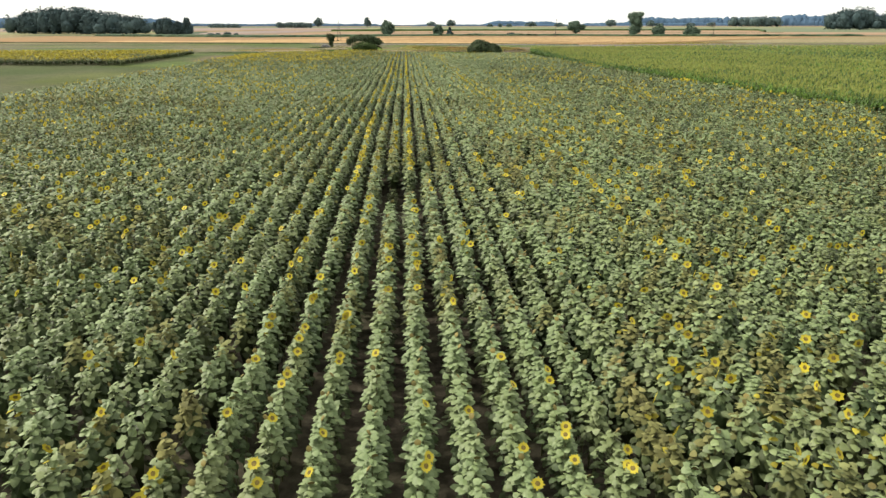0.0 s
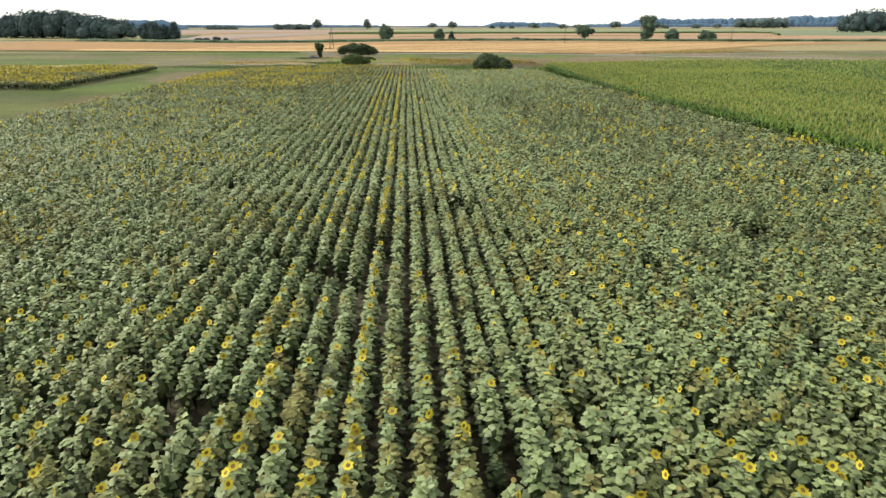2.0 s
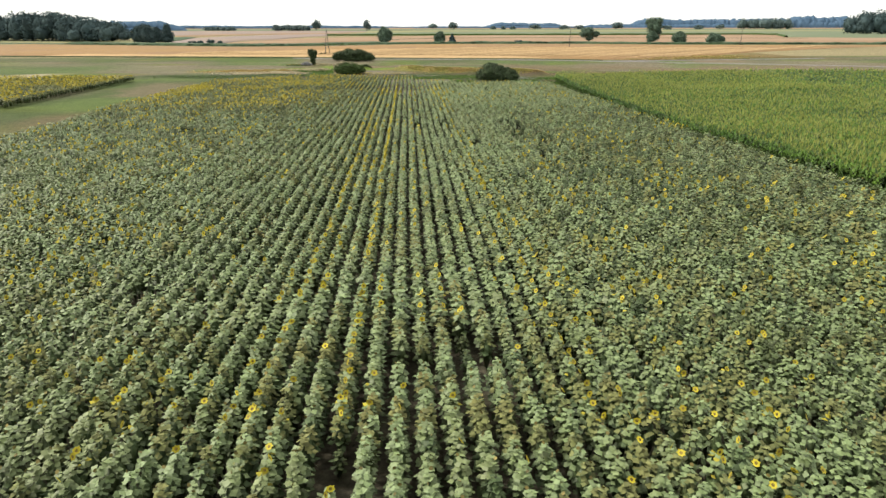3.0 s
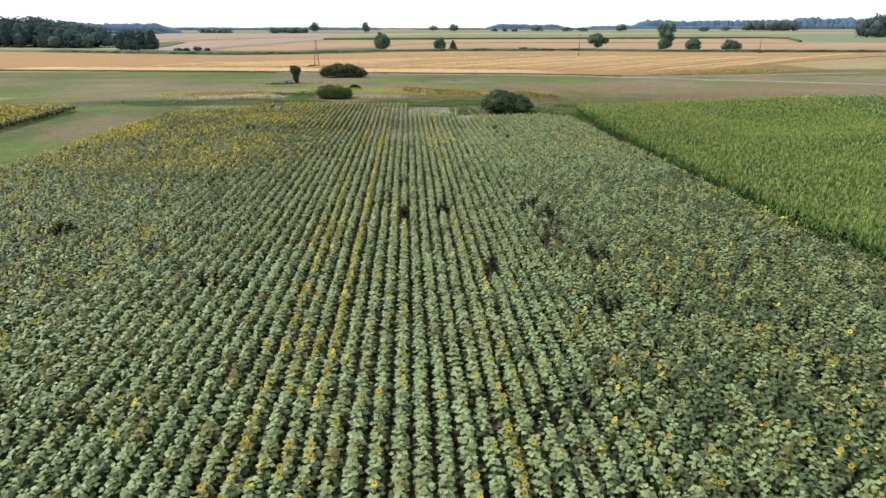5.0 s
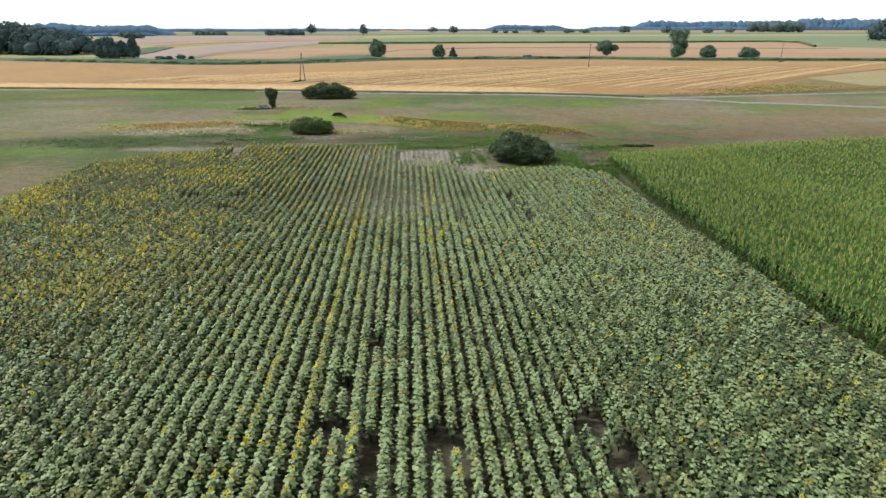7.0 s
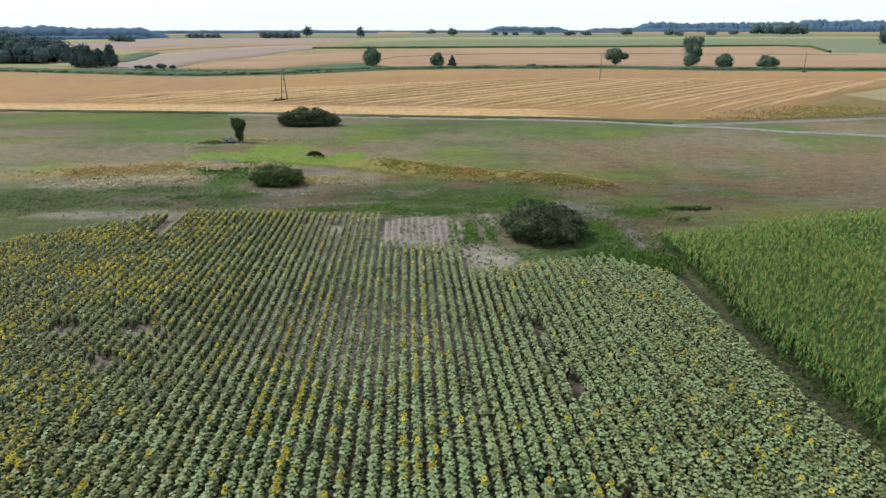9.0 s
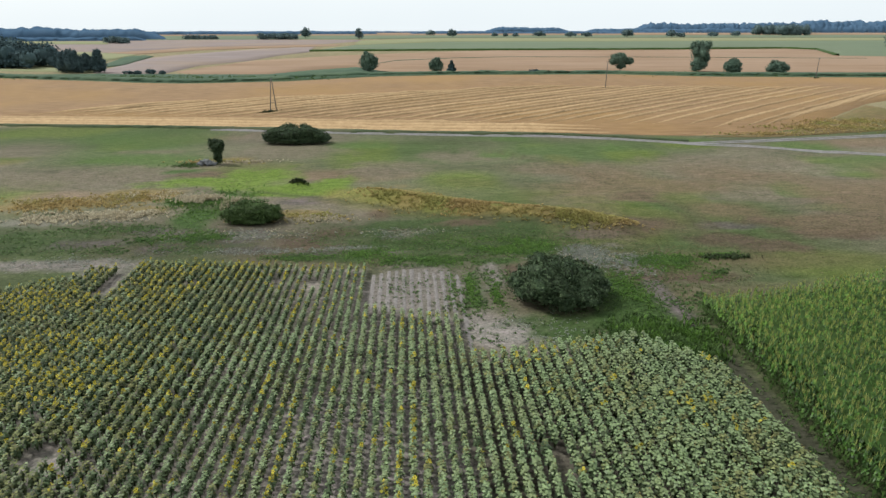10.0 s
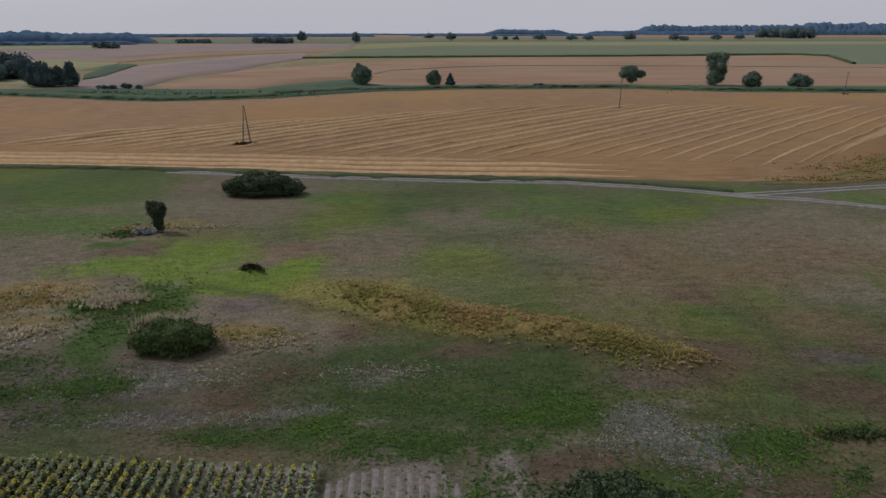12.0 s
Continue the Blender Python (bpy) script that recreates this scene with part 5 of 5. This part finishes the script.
def woody(name, x, y, blobs, count, leaf, seed, material, label, category, trunk=0.15, trunk_top=1.5, group="", upright=0.0):
    """A tree or bush: tapered trunk, limbs into each lobe, and the crown."""
    thing = new(name)
    thing.location = (x, y, float(ground_height(x, y)[0]) - 0.02)
    rk = np.random.RandomState(seed)
    v, t = tube([(0, 0, -0.1), (0.05 * rk.normal(), 0.05, trunk_top * 0.5), (0.1 * rk.normal(), 0.1 * rk.normal(), trunk_top)], [trunk, trunk * 0.8, trunk * 0.65], 8)
    part("trunk", smooth(mesh_of("trunk", v, t, [M_BARK])), thing, "brown bark trunk")
    for b in blobs[:6]:
        mid = (b[0] * 0.5, b[1] * 0.5, trunk_top + (b[2] - trunk_top) * 0.4)
        v, t = tube([(0, 0, trunk_top * 0.8), mid, (b[0], b[1], b[2] + 0.4 * b[5])], [trunk * 0.55, trunk * 0.38, trunk * 0.12], 5)
        part("limb", smooth(mesh_of("limb", v, t, [M_BARK])), thing)
    part("crown", crown_mesh("crown", knobs(blobs, seed), count, leaf, seed, material, upright), thing, "uneven leafy crown")
    return tagged(thing, label, category, group)


def dome(rng, w, d, top):
    """Lobes of a broad rounded crown that reaches the ground."""
    j = lambda: 0.9 + 0.2 * rng.random()
    return [(0, 0, 0.48 * top, 0.60 * w, 0.7 * d, 0.48 * top * j()), (-0.48 * w, 0, 0.40 * top * j(), 0.46 * w, 0.6 * d, 0.40 * top), (0.48 * w, 0.1 * d, 0.36 * top * j(), 0.48 * w, 0.6 * d, 0.37 * top),
            (0.2 * w, -0.1 * d, 0.66 * top * j(), 0.38 * w, 0.5 * d, 0.30 * top), (-0.24 * w, 0, 0.62 * top * j(), 0.40 * w, 0.5 * d, 0.30 * top), (0, 0, 0.2 * top, 0.72 * w, 0.8 * d, 0.22 * top)]


rr = np.random.RandomState(71)
woody("dark_bush", 21.2, 181.8, [(0.98 * p, 1.4 * q, 0.80 * s, 0.96 * u, 1.4 * v, 0.88 * w) for p, q, s, u, v, w in [(-1.6, 0, 2.5, 2.7, 2.7, 2.35), (-2.8, 0.4, 1.8, 1.9, 2.2, 1.7), (0.2, 0.6, 2.3, 2.2, 2.4, 1.9), (1.8, -0.2, 1.9, 2.2, 2.2, 1.6), (3.1, 0.2, 1.5, 1.6, 2.0, 1.3), (-0.6, -1.6, 1.6, 2.2, 1.7, 1.5), (1.4, -1.5, 1.3, 1.9, 1.5, 1.2)]],
      26000, 0.11, 11, M_BUSH, "large dark green willow bush at the field end", "bush", 0.14, 1.2)
woody("low_bush", -12.2, 208.5, [(0, 0.2, 1.4, 3.0, 2.4, 1.5), (-1.9, 0.2, 1.3, 2.0, 2.1, 1.35), (2.1, 0.0, 1.15, 1.9, 2.0, 1.15), (0.4, -1.0, 1.1, 2.6, 1.6, 1.15), (0, 0, 0.5, 3.6, 2.4, 0.6)],
      15000, 0.15, 12, M_REED, "low rounded clump of green reedy grass", "bush", 0.06, 0.4, upright=0.7)
woody("wide_bush", -15.5, 266.0, [(-3.4, 0, 1.6, 3.2, 2.9, 1.7), (-0.8, 0.3, 1.9, 3.4, 3.2, 1.95), (1.4, 0, 1.9, 3.4, 3.1, 1.95), (3.6, 0.2, 1.6, 3.0, 2.8, 1.65), (-5.2, 0.4, 1.1, 1.9, 2.0, 1.2), (5.3, 0, 1.1, 1.8, 1.9, 1.15), (0, -0.6, 0.7, 5.8, 2.6, 0.8)],
      15000, 0.16, 13, M_BUSH, "wide dark green hedge-like bush in the meadow", "bush", 0.12, 0.9)
woody("small_tree", -26.2, 244.6, [(0.0, 0, 2.9, 1.25, 1.1, 1.2), (-0.7, 0.2, 3.6, 0.75, 0.8, 0.95), (0.7, -0.1, 3.5, 0.8, 0.8, 0.95), (0.1, 0, 3.9, 0.6, 0.6, 0.8), (0.2, 0, 1.7, 0.85, 0.8, 1.1), (0.3, 0, 0.8, 0.55, 0.6, 0.8)],
      5200, 0.12, 14, M_BUSH, "small dark plume-shaped tree beside rubble", "tree", 0.18, 1.3)
for name, x, y, w, d, top, low, seed, label in (
        ("round_tree", -11.8, 486, 5.6, 5.0, 10.2, 0.3, 21, "round green tree beside the ditch"),
        ("round_tree", 23.2, 482, 4.3, 4.0, 7.2, 0.2, 22, "low round green tree beside the ditch"),
        ("dark_tree", 31.2, 481, 2.4, 2.4, 5.6, 0.1, 23, "small dark conical tree beside the ditch"),
        ("round_tree", 118.0, 473, 6.8, 5.5, 10.2, 1.4, 24, "spreading grey-green tree beside the ditch"),
        ("tall_tree", 160.0, 474, 6.0, 5.5, 16.5, 0.4, 25, "tall airy poplar-like tree beside the ditch"),
        ("round_tree", 172.8, 463, 5.2, 4.4, 7.6, 0.2, 26, "low bushy green tree beside the ditch"),
        ("round_tree", 195.0, 461, 6.4, 4.8, 6.4, 0.1, 27, "low dark bushy tree beside the ditch")):
    rows = dome(rr, w, d, top)
    if name == "tall_tree":
        rows = [(0, 0, 9.3, 5.2, 4.8, 5.4), (-1.8, 0.2, 12.0, 3.7, 3.3, 3.9), (1.7, -0.2, 12.3, 4.0, 3.4, 3.7), (0.3, 0, 5.8, 5.0, 4.4, 4.4), (-0.3, 0, 2.8, 4.4, 4.0, 2.8)]
    if low > 1:
        rows = [(-1.0, 0, 6.4, 4.0, 3.6, 3.4), (-3.6, 0.2, 5.2, 2.6, 2.6, 2.7), (4.4, 0, 5.4, 2.3, 2.1, 2.3), (0.6, 0, 7.4, 2.8, 2.6, 2.4), (0.2, 0, 3.2, 2.6, 2.4, 2.2)]
    if name == "dark_tree":
        rows = [(0, 0, 1.2, 2.4, 2.2, 1.3), (0.1, 0, 2.6, 1.6, 1.6, 1.3), (0, 0, 4.2, 0.9, 0.9, 1.4)]
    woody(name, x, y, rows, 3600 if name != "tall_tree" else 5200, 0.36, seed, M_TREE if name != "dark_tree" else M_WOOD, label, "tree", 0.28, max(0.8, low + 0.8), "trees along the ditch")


def wood(name, spots, seed, material, label, leaf, each, kind="stuff"):
    """Woodland of leafy crowns: rows of x, y, half width, height for every tree of it, in one mesh."""
    rk = np.random.RandomState(seed)
    blobs = []
    for x, y, w, h in spots:
        z0 = float(ground_height(x, y)[0])
        blobs.append((x, y, z0 + h * 0.55, w, w, h * 0.46))
        blobs.append((x + w * 0.5 * rk.normal(), y + w * 0.5 * rk.normal(), z0 + h * 0.3, w * 0.9, w * 0.9, h * 0.32))
    me = crown_mesh(name, blobs, each * len(spots), leaf, seed, material)
    return tagged(new(name, me), label, "woodland", kind=kind)


def canopy(name, line, depth, tall, seed, material, label, category="woodland", lump=7.0, step=2.4):
    """A closed belt of growth along a line: a lumpy roof over steep uneven sides."""
    p = curve_points(line, step)
    d = np.gradient(p, axis=0)
    side = np.stack([-d[:, 1], d[:, 0]], 1) / np.hypot(d[:, 0], d[:, 1])[:, None]
    n, rows = len(p), []
    rim = np.clip(np.minimum(np.arange(n), np.arange(n)[::-1]) * step / min(2.2 * tall, 0.3 * n * step), 0.0, 1) ** 0.6 * (1 - 0.25 * lattice_noise(p[:, 0], p[:, 1], 11 * lump, seed + 5))
    for k, up in ((-0.56, -0.05), (-0.53, 0.45), (-0.47, 0.78), (-0.36, 0.95), (-0.2, 1.0), (0.0, 1.0), (0.25, 1.0), (0.45, 0.8), (0.55, -0.05)):
        q = p + side * (k * depth)
        q = q + side * ((lattice_noise(q[:, 0], q[:, 1] + 40 * k, lump * 0.8, seed + 1) - 0.5) * lump * 0.5)[:, None]
        top = 0.60 + 0.24 * lattice_noise(q[:, 0], q[:, 1], lump * 2.6, seed) + 0.34 * lattice_noise(q[:, 0], q[:, 1], lump * 0.8, seed + 2)
        rows.append(np.column_stack([q, ground_height(q[:, 0], q[:, 1]) + tall * up * top * rim]))
    j = (np.arange(len(rows) - 1)[:, None] * n + np.arange(n - 1)[None]).ravel()
    tri = np.concatenate([np.stack([j, j + 1, j + n + 1], 1), np.stack([j, j + n + 1, j + n], 1)])
    return tagged(new(name, smooth(mesh_of(name, np.concatenate(rows), tri, [material]))), label, category, kind="stuff")


def belt(a, b, depth, count, half, tall, seed, top_fn=None):
    rk = np.random.RandomState(seed)
    rows = []
    for i in range(count):
        k = (i + rk.rand()) / count
        x, y = a[0] + (b[0] - a[0]) * k + rk.normal() * 0.3 * depth * 0.2, a[1] + (b[1] - a[1]) * k + (rk.rand() - 0.5) * depth
        rows.append((x, y, half * (0.8 + 0.5 * rk.rand()), (tall if top_fn is None else top_fn(k)) * (0.82 + 0.25 * rk.rand())))
    return rows


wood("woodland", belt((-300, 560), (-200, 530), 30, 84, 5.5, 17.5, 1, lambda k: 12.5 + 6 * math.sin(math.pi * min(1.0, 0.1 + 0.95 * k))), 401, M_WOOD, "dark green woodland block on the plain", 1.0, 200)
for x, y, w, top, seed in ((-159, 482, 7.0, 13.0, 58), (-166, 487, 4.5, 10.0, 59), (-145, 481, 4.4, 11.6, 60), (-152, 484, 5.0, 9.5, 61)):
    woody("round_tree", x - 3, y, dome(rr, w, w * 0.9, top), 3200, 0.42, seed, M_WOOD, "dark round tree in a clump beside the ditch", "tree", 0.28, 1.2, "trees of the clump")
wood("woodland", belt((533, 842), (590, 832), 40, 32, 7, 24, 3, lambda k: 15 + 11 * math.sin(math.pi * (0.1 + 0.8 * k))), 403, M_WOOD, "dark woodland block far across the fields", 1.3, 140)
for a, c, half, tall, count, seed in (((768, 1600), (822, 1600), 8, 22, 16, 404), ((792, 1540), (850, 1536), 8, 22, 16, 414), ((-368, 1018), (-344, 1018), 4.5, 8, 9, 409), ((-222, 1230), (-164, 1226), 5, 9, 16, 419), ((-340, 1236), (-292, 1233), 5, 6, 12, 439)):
    wood("copse", belt(a, c, 16, count, half, tall, seed), seed, M_HAZED_TREE, "distant copse among the fields, hazed blue-green", 1.5, 110)
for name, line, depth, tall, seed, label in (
        ("distant_woodland", [(-1000, 1040), (-640, 1180), (-385, 1280)], 90, 19, 405, "long distant woodland edge, hazed blue-green"),
        ("distant_woodland", [(235, 2100), (350, 2110), (480, 2100)], 70, 15.5, 406, "distant woodland on the skyline, hazed blue"),
        ("distant_woodland", [(580, 2300), (820, 2150), (1100, 2080)], 80, 15, 407, "distant wooded rise on the skyline, hazed blue"),
        ("distant_woodland", [(700, 2260), (950, 2200), (1250, 2120), (1500, 2060)], 120, 34, 427, "distant wooded rise on the skyline, hazed blue"),
        ("distant_woodland", [(1120, 2180), (1400, 2120), (1650, 2060), (1900, 1960), (2300, 1800)], 160, 46, 417, "high distant woodland on the skyline, hazed blue"),
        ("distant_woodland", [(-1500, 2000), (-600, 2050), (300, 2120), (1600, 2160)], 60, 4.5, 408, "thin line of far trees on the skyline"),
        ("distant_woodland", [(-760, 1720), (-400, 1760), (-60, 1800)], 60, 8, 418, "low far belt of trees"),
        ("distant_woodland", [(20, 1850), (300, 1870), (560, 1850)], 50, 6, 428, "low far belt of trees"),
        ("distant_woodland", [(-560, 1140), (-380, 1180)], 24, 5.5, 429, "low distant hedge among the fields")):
    canopy(name, line, depth, tall, seed, M_HAZED_WOOD, label)
for line, depth, tall, seed in (([(-200, 462), (-158, 449), (-109, 430), (-85, 423), (-62, 430), (-44, 440)], 9, 1.7, 451), ([(-52, 448), (-30, 458), (-8, 470)], 12, 1.5, 452),
                                ([(-12, 462), (30, 468), (108, 468), (153, 452), (216, 443), (300, 436)], 7, 1.5, 453)):
    canopy("ditch_growth", line, depth, tall, seed, M_DITCH, "dense dark green growth in the ditch", "weeds", 3.0, 1.2)
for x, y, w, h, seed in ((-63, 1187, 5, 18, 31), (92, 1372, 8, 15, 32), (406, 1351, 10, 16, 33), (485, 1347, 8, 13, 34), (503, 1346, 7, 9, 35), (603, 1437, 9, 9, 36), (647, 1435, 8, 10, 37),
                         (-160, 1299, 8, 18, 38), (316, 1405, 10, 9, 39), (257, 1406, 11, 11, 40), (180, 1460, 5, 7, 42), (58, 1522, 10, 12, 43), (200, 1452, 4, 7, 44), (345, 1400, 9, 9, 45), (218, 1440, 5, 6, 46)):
    woody("distant_tree", x, y, [(0, 0, h * 0.6, w, w, h * 0.38), (0.3 * w, 0, h * 0.4, w * 0.9, w, h * 0.3), (-0.4 * w, 0, h * 0.4, w * 0.7, w, h * 0.3)], 420, 1.5, seed, M_HAZED_TREE,
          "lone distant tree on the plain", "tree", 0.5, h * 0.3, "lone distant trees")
for x, y, w, h, seed in ((72, 467, 3.2, 1.8, 51), (-119, 471, 2.6, 2.4, 52), (-113, 470, 1.6, 1.6, 53), (-130, 471, 2.8, 1.6, 54), (-125, 470, 2.0, 1.8, 55), (62, 468, 2.0, 1.2, 56)):
    woody("ditch_bush", x, y, [(0, 0, h * 0.5, w, 1.6, h * 0.55), (w * 0.5, 0, h * 0.4, w * 0.6, 1.4, h * 0.45)], 260, 0.4, seed, M_WOOD, "low dark bush on the ditch bank", "bush", 0.08, h * 0.4, "bushes along the ditch")


# ---- poles and rubble ----
def a_pole(x, y, tall):
    """A double pole, its legs leaning together under a short crossarm with insulators."""
    thing = new("utility_pole")
    thing.matrix_basis = pose(x, y, 0, 0, 0, 25)
    for sx in (-1, 1):
        v, t = tube([(sx * 0.95, 0, -0.3), (sx * 0.12, 0, tall - 0.3)], [0.16, 0.10], 8)
        part("leg", smooth(mesh_of("leg", v, t, [M_POLE])), thing)
    for z in (2.6, tall * 0.66):
        w = 0.95 * (1 - z / tall) + 0.15
        v, t = tube([(-w, 0, z), (w, 0, z)], [0.07, 0.07], 6)
        part("brace", mesh_of("brace", v, t, [M_POLE]), thing)
    v, t = tube([(0, -0.9, tall - 0.25), (0, 0.9, tall - 0.25)], [0.08, 0.08], 6)
    arm = part("crossarm", mesh_of("crossarm", v, t, [M_POLE]), thing)
    for sy in (-0.8, 0, 0.8):
        v, t = tube([(0, sy, tall - 0.2), (0, sy, tall + 0.1), (0, sy, tall + 0.2)], [0.03, 0.07, 0.03], 6)
        part("insulator", mesh_of("insulator", v, t, [M_STONE]), arm)
    return tagged(thing, "weathered A-shaped double power pole in stubble", "utility pole", "power poles")


def single_pole(x, y, tall, lean):
    thing = new("utility_pole")
    thing.matrix_basis = pose(x, y, 0, 0, lean, 25)
    v, t = tube([(0, 0, -0.3), (0, 0, tall * 0.5), (0, 0, tall)], [0.17, 0.14, 0.11], 8)
    part("shaft", smooth(mesh_of("shaft", v, t, [M_POLE])), thing)
    v, t = tube([(0, -0.8, tall - 0.3), (0, 0.8, tall - 0.3)], [0.07, 0.07], 6)
    arm = part("crossarm", mesh_of("crossarm", v, t, [M_POLE]), thing)
    for sy in (-0.7, 0, 0.7):
        v, t = tube([(0, sy, tall - 0.25), (0, sy, tall + 0.05), (0, sy, tall + 0.12)], [0.03, 0.07, 0.03], 6)
        part("insulator", mesh_of("insulator", v, t, [M_STONE]), arm)
    return tagged(thing, "slender weathered single power pole in stubble", "utility pole", "power poles")


a_pole(-30.0, 317.6, 9.3)
single_pole(84.3, 383.5, 10.2, 1.5)
single_pole(195.2, 428, 9.0, 1.8)
tufts("dark_scrub", [(-9.4, 227.4, 1.2, 0.6, 130, 0.5, 0.35), (41.5, 191.6, 2.2, 0.5, 140, 0.4, 0.35)], M_VERGE, "small dark patch of scrub in the meadow", "scrub", 381, 5)
tufts("bare_soil_weeds", [(14.5, 174.5, 3.6, 3.0, 160, 0.22, 0.22), (8, 184, 4.5, 4.5, 190, 0.2, 0.22), (12.5, 181, 2, 3, 120, 0.3, 0.26), (16.5, 187.5, 2.4, 3.4, 160, 0.25, 0.25)],
      M_WEED, "scattered small weeds on bare sandy soil", "weeds", 391, 5, flat=0.7)
tufts("pole_weeds", [(-30, 317.4, 1.6, 0.8, 120, 0.8, 0.45), (-32, 316.6, 2, 0.6, 60, 0.5, 0.4), (84.6, 383, 1.2, 0.6, 40, 0.6, 0.4), (195, 427.4, 1.6, 0.6, 40, 0.6, 0.5)],
      M_VERGE, "dark weeds round the foot of a pole", "weeds", 361, 5)


def boulder(rk):
    bm = bmesh.new()
    bmesh.ops.create_icosphere(bm, subdivisions=1, radius=1.0)
    for v in bm.verts:
        v.co *= 0.75 + 0.5 * rk.rand()
    me = bpy.data.meshes.new("stone")
    bm.to_mesh(me)
    bm.free()
    me.materials.append(M_STONE)
    return me


rk = np.random.RandomState(91)
heap = tagged(new("rubble_heap"), "grey heap of rubble and stones under a tree", "rubble")
heap.location = (-28.0, 244.0, float(ground_height(-28.0, 244.0)[0]))
shapes = [boulder(rk) for _ in range(5)]
for i in range(34):
    a, q = rk.rand() * 6.28, rk.rand() ** 0.6
    s = 0.22 + 0.3 * rk.rand()
    part("stone", shapes[i % 5], heap, m=Matrix.LocRotScale((1.7 * q * math.cos(a), 0.9 * q * math.sin(a), 0.1 + 0.85 * (1 - q)), Euler((rk.rand() * 6, rk.rand() * 6, rk.rand() * 6)), (s, s * 0.9, s * 0.7)))
